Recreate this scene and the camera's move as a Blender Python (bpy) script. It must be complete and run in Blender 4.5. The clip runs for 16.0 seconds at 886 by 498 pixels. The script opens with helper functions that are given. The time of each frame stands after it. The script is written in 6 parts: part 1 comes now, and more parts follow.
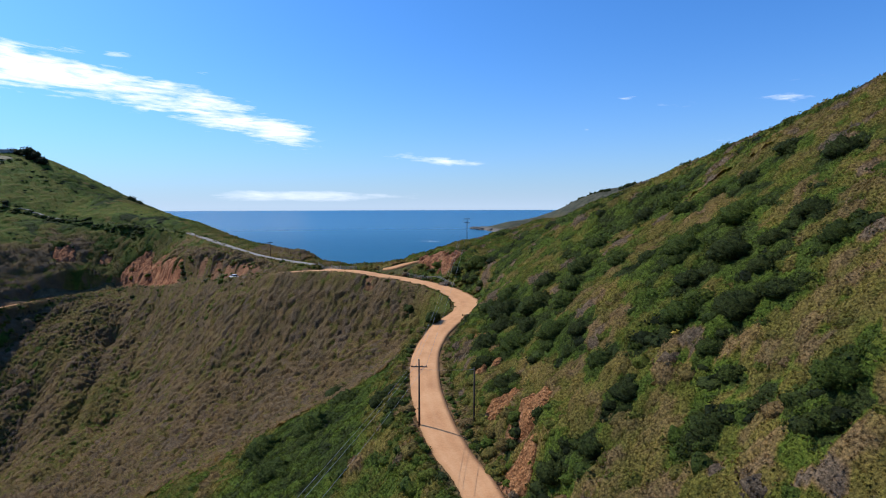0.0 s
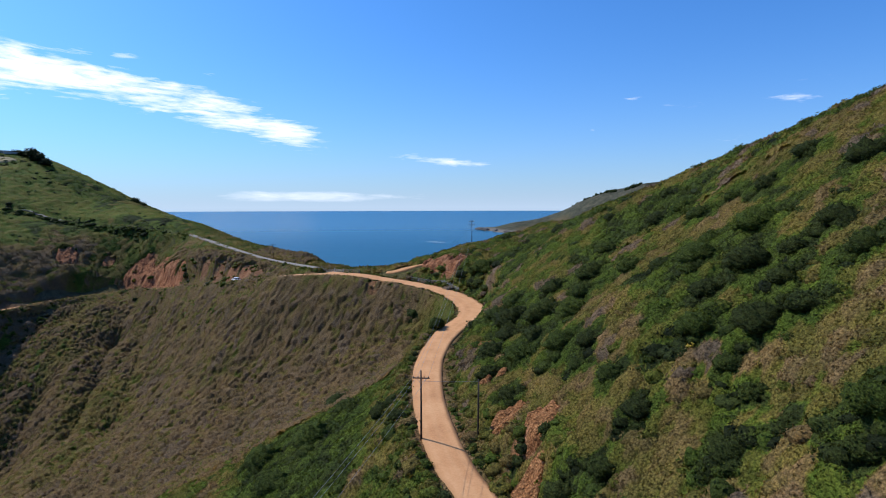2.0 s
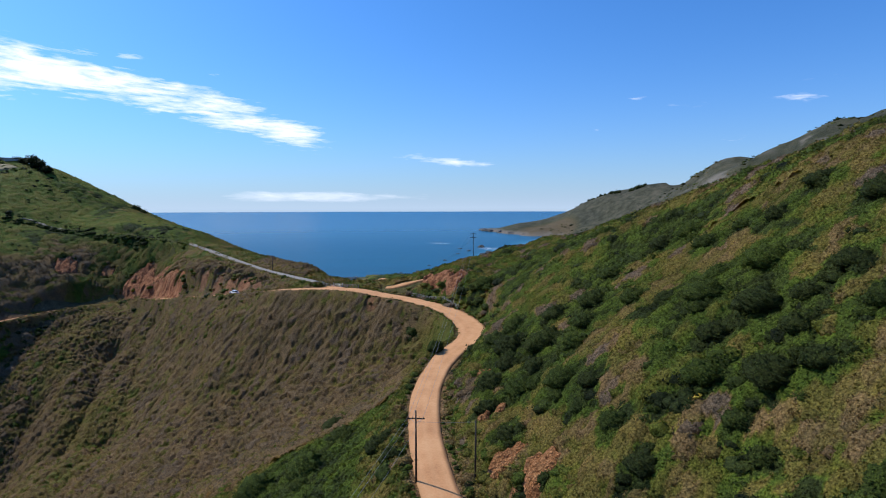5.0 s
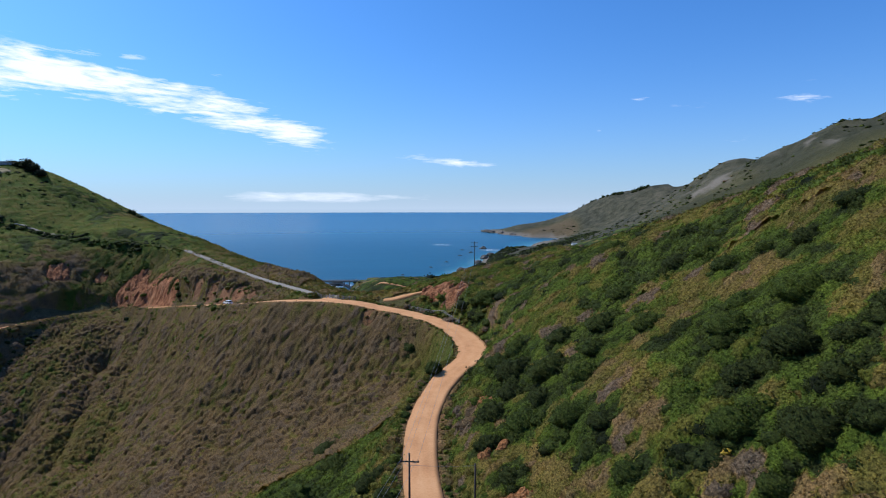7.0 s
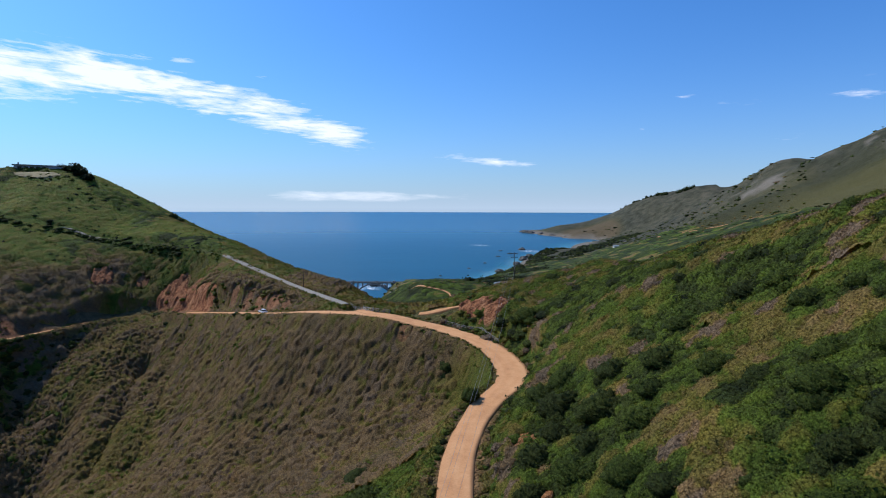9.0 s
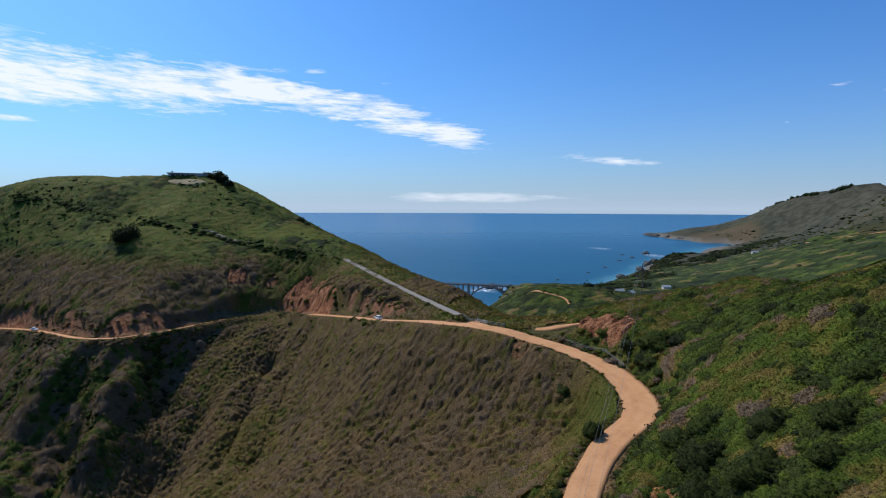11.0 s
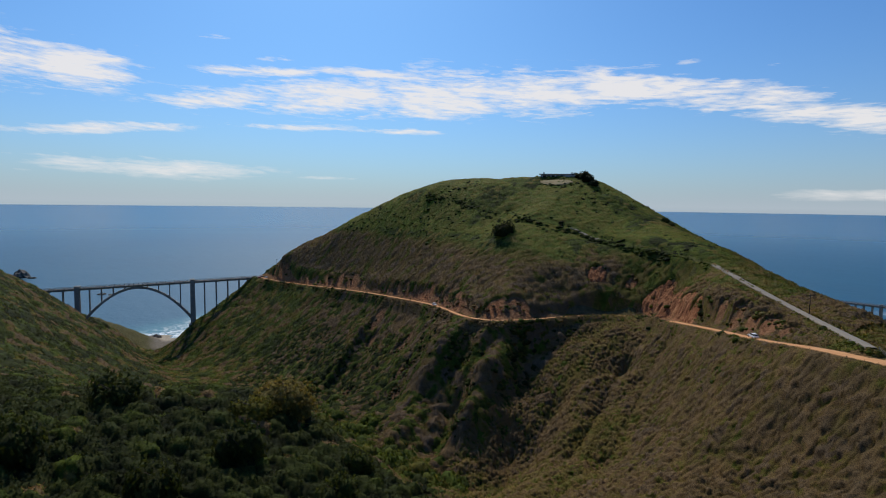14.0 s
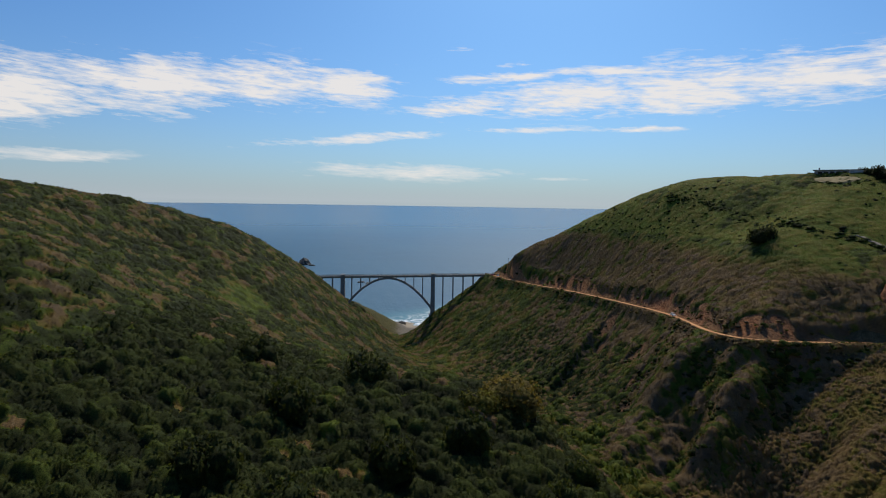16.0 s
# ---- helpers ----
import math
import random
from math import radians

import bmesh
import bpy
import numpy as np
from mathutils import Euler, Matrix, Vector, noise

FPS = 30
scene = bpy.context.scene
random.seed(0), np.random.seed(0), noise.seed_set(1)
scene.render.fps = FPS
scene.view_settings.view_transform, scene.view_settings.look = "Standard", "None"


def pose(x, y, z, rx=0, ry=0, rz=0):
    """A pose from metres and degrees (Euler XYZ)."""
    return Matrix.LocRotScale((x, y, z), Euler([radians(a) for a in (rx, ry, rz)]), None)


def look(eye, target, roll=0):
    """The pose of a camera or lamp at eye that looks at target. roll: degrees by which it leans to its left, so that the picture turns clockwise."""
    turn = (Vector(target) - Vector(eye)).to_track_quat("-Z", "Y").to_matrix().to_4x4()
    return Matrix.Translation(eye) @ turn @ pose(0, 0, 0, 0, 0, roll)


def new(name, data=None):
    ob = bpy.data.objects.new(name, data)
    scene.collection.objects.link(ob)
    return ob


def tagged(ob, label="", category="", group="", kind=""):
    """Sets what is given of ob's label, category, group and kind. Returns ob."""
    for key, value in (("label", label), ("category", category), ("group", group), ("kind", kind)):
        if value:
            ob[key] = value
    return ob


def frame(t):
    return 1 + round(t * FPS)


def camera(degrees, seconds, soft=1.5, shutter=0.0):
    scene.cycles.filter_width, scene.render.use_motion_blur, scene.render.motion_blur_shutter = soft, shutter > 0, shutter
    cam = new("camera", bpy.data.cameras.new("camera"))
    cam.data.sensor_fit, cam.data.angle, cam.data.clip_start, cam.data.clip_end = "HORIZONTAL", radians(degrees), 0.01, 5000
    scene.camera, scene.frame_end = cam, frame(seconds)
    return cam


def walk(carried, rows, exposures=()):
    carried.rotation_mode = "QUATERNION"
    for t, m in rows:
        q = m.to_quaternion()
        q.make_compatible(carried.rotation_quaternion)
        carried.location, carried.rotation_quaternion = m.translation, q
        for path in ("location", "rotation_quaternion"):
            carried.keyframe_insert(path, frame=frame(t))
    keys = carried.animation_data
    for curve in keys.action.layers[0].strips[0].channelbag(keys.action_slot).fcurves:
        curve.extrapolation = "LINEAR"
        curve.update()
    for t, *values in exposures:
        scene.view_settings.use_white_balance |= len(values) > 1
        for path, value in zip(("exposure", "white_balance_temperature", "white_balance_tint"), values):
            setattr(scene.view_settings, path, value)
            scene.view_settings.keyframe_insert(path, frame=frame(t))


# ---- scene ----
cam = camera(76.6, 16.0, 1.05)
# The world: x to the right and y ahead of the first view, z = 0 is the sea.
# t, x, y, z, yaw, pitch, roll
PATH = [
    (0.0, 0.00, 0.00, 149.03, 0.00, -4.28, -0.14),
    (0.5, 0.33, 2.30, 149.15, 0.38, -4.29, -0.22),
    (1.0, 0.33, 2.97, 149.23, 0.32, -4.27, -0.15),
    (1.5, 0.27, 3.16, 149.14, 0.44, -4.26, -0.13),
    (2.0, 0.33, 3.32, 149.69, 0.54, -4.22, -0.12),
    (2.5, 0.45, 3.45, 150.40, 0.61, -4.22, -0.11),
    (3.0, 0.62, 3.61, 151.26, 0.69, -4.18, -0.07),
    (3.5, 0.80, 3.93, 152.04, 0.78, -4.19, -0.05),
    (4.0, 1.07, 4.58, 152.82, 0.86, -4.25, -0.19),
    (6.5, 1.86, 12.32, 156.53, 1.09, -4.12, 0.01),
    (7.0, 2.04, 14.31, 157.18, 1.15, -4.15, -0.05),
    (7.5, 2.13, 16.23, 157.87, 1.33, -4.21, -0.17),
    (8.0, 2.19, 18.11, 158.71, 1.66, -4.19, -0.04),
    (10.5, 0.53, 29.05, 162.63, 13.69, -4.20, 0.21),
    (11.0, 0.30, 30.82, 162.89, 16.91, -4.15, 0.21),
    (11.5, 0.11, 31.83, 163.05, 22.47, -4.19, 0.24),
    (12.0, -0.08, 32.12, 163.07, 29.11, -4.24, 0.41),
    (12.5, -0.51, 32.25, 163.19, 34.42, -4.32, 0.48),
    (13.0, -1.19, 32.22, 163.32, 40.64, -4.45, 0.57),
    (13.5, -1.85, 32.18, 163.43, 46.11, -4.50, 0.65),
    (14.0, -2.45, 32.52, 163.54, 52.47, -4.61, 0.73),
    (14.5, -3.29, 33.06, 163.44, 58.24, -4.67, 0.73),
    (15.0, -4.46, 33.56, 163.20, 64.94, -4.73, 0.86),
    (15.5, -5.32, 33.67, 163.18, 70.94, -4.78, 0.89),
    (16.0, -5.95, 33.60, 163.15, 75.72, -4.83, 0.93),
]
walk(cam, [(t, pose(x, y, z, 90 + pitch, 0, yaw) @ pose(0, 0, 0, 0, 0, roll)) for t, x, y, z, yaw, pitch, roll in PATH],
     [(0.0, 0.23, 6150, 10), (4.0, 0.17, 6130, 10), (8.0, 0.12, 6150, 10), (10.5, -0.02, 6250, 10), (12.5, -0.24, 6650, 10),
      (14.0, -0.33, 7150, 10), (16.0, -0.34, 7500, 10)])

# ---------------------------------------------------------------- light
SUN_LEFT, SUN_UP = 65.0, 48.0          # degrees to the left of +y, degrees above the horizon
sun_dir = Vector((-math.sin(radians(SUN_LEFT)) * math.cos(radians(SUN_UP)),
                  math.cos(radians(SUN_LEFT)) * math.cos(radians(SUN_UP)), math.sin(radians(SUN_UP))))
sun = new("sun", bpy.data.lights.new("sun", "SUN"))
sun.data.energy, sun.data.angle, sun.data.color = 3.6, radians(0.53), (1.0, 0.95, 0.87)
sun.matrix_world = look(sun_dir * 900, (0, 0, 0))
scene.view_settings.exposure = 0.0


class Nodes:
    """A short way to wire a node tree."""

    def __init__(self, tree):
        self.tree = tree
        tree.nodes.clear()

    def add(self, kind, inputs=(), **props):
        n = self.tree.nodes.new(kind)
        for k, v in props.items():
            setattr(n, k, v)
        for k, v in dict(inputs).items():
            s = n.inputs[k]
            if isinstance(v, bpy.types.NodeSocket):
                self.tree.links.new(v, s)
            else:
                s.default_value = v
        return n

    def math(self, op, a, b=0.0, c=None, clamp=False):
        ins = {0: a, 1: b}
        if c is not None:
            ins[2] = c
        return self.add("ShaderNodeMath", ins, operation=op, use_clamp=clamp).outputs[0]

    def mix(self, fac, a, b, blend="MIX"):
        n = self.add("ShaderNodeMix", {0: fac, 6: a, 7: b}, data_type="RGBA", blend_type=blend)
        return n.outputs[2]

    def noise(self, vector, scale, detail=3.0, rough=0.55, distortion=0.0):
        return self.add("ShaderNodeTexNoise", {"Vector": vector, "Scale": scale, "Detail": detail, "Roughness": rough,
                                               "Distortion": distortion}).outputs[0]

    def ramp(self, fac, *stops):
        n = self.add("ShaderNodeValToRGB", {0: fac})
        e = n.color_ramp.elements
        while len(e) < len(stops):
            e.new(0.5)
        for el, (p, c) in zip(e, stops):
            el.position, el.color = p, (*c, 1) if len(c) == 3 else c
        return n.outputs[0]


world = bpy.data.worlds.new("world")
scene.world = world
world.use_nodes = True
W = Nodes(world.node_tree)
sky = W.add("ShaderNodeTexSky", sky_type="NISHITA", sun_disc=False, sun_elevation=radians(SUN_UP), sun_rotation=radians(-SUN_LEFT),
            altitude=100.0, air_density=1.0, dust_density=1.4, ozone_density=3.0)
ray = W.add("ShaderNodeTexCoord").outputs["Generated"]
sep = W.add("ShaderNodeSeparateXYZ", {0: ray}).outputs
left = W.math("MULTIPLY", W.math("ARCTAN2", W.math("MULTIPLY", sep[0], -1.0), sep[1]), 57.29578)
up = W.math("MULTIPLY", W.math("ARCSINE", sep[2]), 57.29578)
# banks of cloud: bearing to the left of +y, height, half width, half thickness, slant, weight
MAIN_BAND = [(70, 12.1, 6, 0.5, -0.05, 0.85), (60, 12.6, 5, 0.45, 0.0, 0.85),
             (16.5, 7.45, 3.6, 1.38, 0.17, 0.86), (22, 8.95, 5, 1.45, 0.17, 1.0), (29, 10.35, 6, 1.45, 0.15, 1.0), (36, 11.15, 6, 1.59, 0.08, 1.0),
             (44, 10.8, 7, 2.1, 0.0, 1.0), (53, 10.6, 8, 2.32, 0.0, 1.0), (63, 10.2, 8, 1.81, -0.03, 1.0), (73, 9.6, 6, 1.09, -0.08, 0.95)]
WEST_BAND = [(85, 11.0, 4.5, 1.62, 0.0, 1.0), (93, 10.9, 7, 2.12, 0.0, 1.0), (103, 9.8, 8, 2.5, -0.1, 1.0), (114, 8.0, 9, 2.75, -0.1, 1.0),
             (138, 9.0, 18, 3.75, 0.0, 0.9), (175, 11.0, 20, 3.12, 0.0, 0.9), (-60, 8.0, 16, 1.88, 0.05, 0.9), (-120, 10.0, 30, 3.12, 0.0, 0.9)]
STREAKS = [(84, 6.1, 10, 0.5, -0.1, 0.8), (68, 7.2, 7, 0.36, -0.02, 0.76), (57, 7.15, 5, 0.29, 0.0, 0.72), (80, 2.9, 11, 1.02, 0.02, 0.72),
           (110, 3.4, 6, 0.72, 0.0, 0.7), (64, 2.4, 3.5, 0.26, 0.0, 0.6), (14, 1.15, 11, 0.6, 0.0, 0.64), (-1, 4.5, 7, 0.48, 0.11, 0.56)]
WISPS = [(33.5, 12.85, 2.0, 0.36, 0.0, 0.64), (29.5, 13.1, 1.3, 0.3, 0.0, 0.6), (26, 12.0, 1.3, 0.25, 0.0, 0.52), (22.6, 12.2, 1.2, 0.2, 0.0, 0.5),
         (74.2, 14.7, 2.2, 0.4, 0.0, 0.66), (69, 13.3, 2.2, 0.4, 0.0, 0.58), (-18, 10.3, 1.6, 0.36, 0.0, 0.43), (-23, 9.4, 1.9, 0.36, 0.0, 0.43),
         (-31, 9.2, 2.2, 0.45, 0.1, 0.45), (-14, 7.4, 2.0, 0.3, 0.0, 0.43), (-25, 6.0, 2.5, 0.26, 0.0, 0.41)]
banks = 0.0
for bearing, height, wide, thick, slant, weight in MAIN_BAND + WEST_BAND + STREAKS + WISPS:
    off = W.math("SUBTRACT", left, bearing)
    rise = W.math("SUBTRACT", W.math("SUBTRACT", up, height), W.math("MULTIPLY", off, slant))
    a = W.math("POWER", W.math("ABSOLUTE", W.math("DIVIDE", off, wide)), 2.0)
    b = W.math("POWER", W.math("ABSOLUTE", W.math("DIVIDE", rise, thick)), 2.0)
    one = W.math("MULTIPLY", W.math("POWER", 2.718, W.math("MULTIPLY", W.math("ADD", a, b), -0.7)), weight)
    banks = W.math("MAXIMUM", banks, one)
flat = W.add("ShaderNodeCombineXYZ", {0: W.math("MULTIPLY", left, 0.115), 1: W.math("ADD", W.math("MULTIPLY", up, 0.72), W.math("MULTIPLY", left, -0.03)), 2: 0.3}).outputs[0]
puffs = W.noise(flat, 1.5, 7.0, 0.6, 0.5)
fine = W.noise(flat, 6.0, 5.0, 0.6, 0.2)
high = W.math("ADD", 0.25, W.math("MULTIPLY", up, 0.11), clamp=True)
dens = W.math("ADD", banks, W.math("MULTIPLY", W.math("SUBTRACT", puffs, 0.55), W.math("MULTIPLY", high, 1.7)))
dens = W.math("ADD", dens, W.math("MULTIPLY", W.math("SUBTRACT", fine, 0.5), W.math("MULTIPLY", high, 0.9)))
dens = W.math("MULTIPLY", W.math("SUBTRACT", dens, 0.34), 1.9, clamp=True)
dens = W.math("MULTIPLY", dens, W.math("MULTIPLY", banks, 2.2, clamp=True), clamp=True)
haze = W.math("POWER", 2.718, W.math("MULTIPLY", W.math("ABSOLUTE", up), -0.21))
tint = W.mix(1.0, sky.outputs[0], (0.40, 0.85, 1.38, 1), "MULTIPLY")
pale = W.mix(W.math("MULTIPLY", haze, 0.80), tint, (5.2, 6.25, 7.7, 1))
whole = W.mix(W.math("MULTIPLY", dens, 0.9), pale, (9.2, 9.4, 10.1, 1))
W.add("ShaderNodeOutputWorld", {0: W.add("ShaderNodeBackground", {0: whole, 1: 0.11}).outputs[0]})

# ---------------------------------------------------------------- the lie of the land
# Crests, spurs, gullies, streams, benches and shores; the ground is drawn over them as a sheet.
ROAD = [(26, -110, 121), (18, -60, 117), (13, -25, 113.2), (10, 0, 109.8), (9, 20, 108), (8, 45, 110.5), (5, 67, 113), (1.2, 77, 114.5), (-1.3, 86, 115.8), (-3.3, 100, 117.2), (-3.4, 116, 118.8),
        (0, 132, 120.6), (5.5, 143, 122.2), (6.6, 150, 123), (4.5, 160, 123.7), (0, 170, 124.3), (-9, 180, 125.2), (-20, 187, 126),
        (-34, 194, 127), (-59, 207, 125), (-81, 223, 121), (-104, 243, 117), (-127, 262, 113), (-152, 281, 109)]
ROAD_FAR = [(-152, 281, 109), (-168, 285, 107), (-182, 281, 106), (-193, 269, 105), (-203, 251, 103.6), (-211, 239, 103), (-222, 231.5, 102),
            (-242, 231, 101), (-279, 240, 100), (-313, 245, 98), (-383, 248, 94), (-440, 247, 90.5), (-482, 243, 88),
            (-545, 239, 85), (-593, 237, 83.5)]
HIGHWAY = [(-593, 237, 83.5), (-606, 290, 83), (-585, 390, 78), (-480, 540, 68), (-390, 690, 58), (-335, 830, 49), (-288, 879, 46)]
HIGHWAY_NORTH = [(-146, 871, 46), (-95, 900, 43), (0, 1010, 35), (110, 1200, 33), (220, 1420, 40), (420, 1900, 50)]
HIGHWAY_SOUTH = [(-640, -18, 80), (-652, -120, 80), (-640, -300, 82), (-700, -700, 85)]
LAND = {
    "hill_crest": [(-545, 246, 103), (-508, 269, 125), (-461, 294, 152), (-418, 308, 170), (-380, 310, 175.5), (-336, 332, 181.5),
                   (-312, 357, 184), (-289, 378, 185), (-265, 382, 181), (-235, 385, 166), (-209, 383, 154.5), (-180, 370, 145),
                   (-125, 332, 131), (-97, 305, 127.5), (-66, 262, 126.8), (-45, 222, 127.2), (-28, 213, 127.3)],
    "hill_back": [(-520, 430, 100), (-400, 500, 110), (-300, 540, 100), (-200, 520, 80), (-120, 430, 80)],
    "hill_bench": [(-268, 290, 145), (-240, 293, 140)],
    "drive": [(-48, 208, 127.5), (-82, 254, 126.8), (-110, 280, 130.5), (-138, 304, 135.2), (-180, 318, 139), (-219, 320, 142.6), (-239, 318, 148.8),
              (-268, 309, 154.3), (-296, 317, 158)],
    "bank_scar": [(-92, 240, 124), (-122, 268, 124), (-140, 288, 124), (-156, 299, 122), (-178, 300, 122), (-205, 268, 112), (-225, 247, 114),
                  (-270, 254, 116), (-330, 262, 116), (-400, 264, 112), (-470, 260, 104)],
    "face": [(-6, 160, 113), (-20, 165, 110), (-45, 178, 106), (-78, 193, 101), (-120, 226, 92), (-146, 250, 91)],
    "face_low": [(-60, 150, 84), (-92, 168, 77), (-125, 192, 70)],
    "spur_nose": [(-213, 228, 97), (-203, 208, 84), (-191, 192, 66)],
    "gully_a": [(-190, 262, 101), (-198, 238, 89), (-184, 222, 71), (-168, 199, 56), (-171, 172, 51)],
    "gully_b": [(-222, 214, 81), (-209, 199, 62), (-195, 183, 52)],
    "spur_b": [(-238, 214, 90), (-234, 198, 74), (-218, 176, 56)],
    "spur_a": [(-166, 266, 103), (-157, 232, 86), (-149, 204, 70), (-150, 176, 59)],
    "gully_c": [(-143, 256, 101), (-132, 224, 84), (-122, 196, 70)],
    "gully_d": [(-258, 216, 80), (-250, 190, 53)],
    "creek": [(-800, 175, -5), (-742, 168, 0.3), (-694, 160, 2.5), (-612, 134, 7), (-540, 132, 16), (-473, 142, 24), (-410, 170, 32), (-346, 188, 39),
              (-253, 172, 47), (-187, 157, 53), (-138, 150, 61), (-98, 128, 69), (-70, 98, 77), (-52, 60, 82), (-45, 10, 88), (-30, -80, 98)],
    "side_gully": [(-78, 112, 76), (-56, 118, 88), (-40, 132, 96), (-22, 140, 104), (-12, 141, 110)],
    "below_road": [(-7.5, 85, 112.5), (-30, 105, 101), (-20, 75, 101), (-14, 40, 98), (-28, 60, 92)],
    "wall_north": [(-300, 215, 66), (-380, 214, 62), (-450, 205, 56), (-520, 190, 46), (-560, 180, 42), (-598, 174, 39)],
    "spur_end": [(-606, 250, 80), (-640, 220, 50), (-660, 240, 46), (-690, 230, 8)],
    "wood": [(-288, -70, 135), (-294, -44, 119), (-288, -4, 97), (-282, 22, 89), (-274, 42, 84), (-266, 62, 81), (-256, 82, 81), (-247, 95, 81), (-233, 110, 80), (-212, 124, 72), (-190, 129, 66), (-167, 128, 62)],
    "wood_near": [(-120, 20, 80), (-170, 40, 78), (-150, 80, 68), (-200, -20, 98), (-130, -60, 96), (-230, -120, 140)],
    "behind_wood": [(-345, 28, 78), (-336, 64, 64), (-325, 100, 54), (-316, 136, 44), (-362, -20, 104), (-400, 90, 44), (-282, 158, 43), (-258, 162, 46)],
    "south_crest": [(-150, -330, 225), (-300, -215, 190), (-399, -141, 167), (-430, -128, 166.5), (-467, -100, 162), (-495, -68, 153), (-522, -29, 138),
                    (-556, 17, 108.5), (-576, 48, 86), (-590, 72, 64), (-606, 98, 34)],
    "south_face": [(-430, 10, 105), (-480, 60, 74), (-520, 90, 52), (-420, -60, 132)],
    "south_foot": [(-650, 100, 44), (-685, 118, 31), (-708, 138, 17), (-726, 150, 6)],
    "near_crest": [(330, -260, 300), (210, -70, 235), (130, 22, 200.0), (95, 62, 181.0), (70, 92, 169.0), (57, 132, 157.5), (50, 153, 152.0), (44, 178, 144.3), (36, 203, 141.8), (20, 217, 135.8), (10, 223, 132.7), (-8, 220, 129)],
    "near_slope": [(18.7, 69, 126), (28.5, 56, 130.6), (32, 44, 135.7), (39, 61, 142.4), (31.6, 82, 139.8), (45, 76, 149), (40, 89, 144.7),
                   (25.6, 88, 135.8), (44, 116, 147.5), (27, 142, 141.5), (30, 165, 141), (20, 185, 136)],
    "near_foot": [(9, 84, 119.5), (7, 100, 121.5), (7, 118, 123.2), (12, 132, 127.5), (14.5, 148, 129.5), (11, 165, 129.5), (14, 60, 118), (18, 30, 118)],
    "cut_top": [(4, 184, 134), (-4, 194, 132.5)],
    "behind": [(60, -150, 135), (120, -120, 190), (0, -220, 140), (40, 0, 135), (70, 30, 165)],
    "far_side": [(85, 150, 150), (70, 200, 130), (50, 250, 112), (10, 262, 108), (-40, 262, 112), (110, 120, 170)],
    "rocky_creek": [(-186, 930, -3), (-183, 875, 3), (-182, 800, 13), (-170, 690, 30), (-120, 540, 46), (-40, 400, 66), (60, 340, 84), (180, 330, 105)],
    "knoll": [(-150, 868, 44), (-118, 760, 50), (-76, 630, 76.5), (-39, 602, 70), (-10, 560, 66), (60, 600, 66)],
    "bench": [(-60, 940, 36), (40, 1100, 33), (150, 1320, 34), (60, 800, 46), (150, 720, 68), (130, 520, 86)],
    "mid_slope": [(281, 884, 108), (375, 847, 134), (250, 480, 140), (600, 1120, 190), (359, 1279, 98), (439, 1199, 124), (500, 1120, 138), (468, 1454, 98), (300, 1499, 58), (241, 1712, 34), (185, 1905, 22),
                  (600, 1750, 110)],
    "mount_a": [(553, 1941, 90), (698, 1786, 192), (702, 1676, 224), (725, 1557, 265), (804, 1460, 287), (838, 1382, 319), (864, 1306, 335),
                (892, 1228, 337), (960, 1000, 350), (900, 600, 340), (800, 200, 330)],
    "mount_b": [(462, 3134, 44), (572, 3065, 85), (692, 2938, 157), (798, 2807, 200), (913, 2666, 233), (1032, 2514, 228), (1200, 2200, 300)],
    "saddle_ab": [(760, 2150, 110), (660, 2330, 62)],
    "headland": [(218, 3160, 12), (353, 3105, 42), (453, 3045, 55), (425, 2720, 30), (577, 2470, 44), (678, 2540, 66), (480, 2900, 36), (330, 2960, 26)],
    "shore": [(-1150, -1900, 0), (-900, -1100, 0), (-830, -400, 0), (-790, -120, 0), (-770, 60, 0), (-748, 130, 0), (-742, 190, 0), (-700, 300, 0), (-672, 420, 0),
              (-590, 560, 0), (-500, 700, 0), (-440, 840, 0), (-350, 900, 0), (-260, 930, 0), (-225, 925, 0), (-195, 905, 0), (-165, 908, 0), (-130, 965, 0),
              (-58, 1080, 0), (-5, 1340, 0), (62, 1535, 0), (100, 1760, 0), (143, 1915, 0), (200, 2000, 0), (265, 2065, 0), (329, 2330, 0)],
    "shore_far": [(410, 2510, 0), (496, 2600, 0), (430, 2700, 0), (339, 2795, 0), (233, 2985, 0), (185, 3085, 0), (230, 3170, 0), (340, 3230, 0), (520, 3300, 0), (760, 3360, 0)],
    "cliff": [(-735, 330, 40), (-650, 440, 45), (-560, 560, 40), (-470, 700, 35), (-300, 905, 28), (-130, 935, 24), (-42, 1040, 16), (5, 1290, 8),
              (60, 1480, 8), (130, 1760, 9), (-755, -120, 45), (-800, -400, 50)],
    "deep": [(-860, 175, -14), (-900, 500, -30), (-700, 800, -30), (-450, 1000, -20), (-200, 1150, -20), (-120, 1400, -20), (0, 1900, -20), (100, 2300, -18),
             (150, 2500, -16), (60, 2900, -16), (60, 3260, -14), (260, 3420, -16), (620, 3560, -20), (-1000, -400, -30), (-1600, 1000, -60), (-1200, 2500, -60), (-600, 3600, -60), (-2600, 400, -60), (-2400, -2500, -60)],
    "inland": [(600, -600, 360), (100, -800, 300), (-500, -700, 280), (-600, -1500, 300), (600, -2000, 400), (1600, -600, 450), (1900, 1200, 450),
               (2000, 2800, 420), (1400, 3600, 300), (-400, -300, 180), (-550, -250, 130)],
}


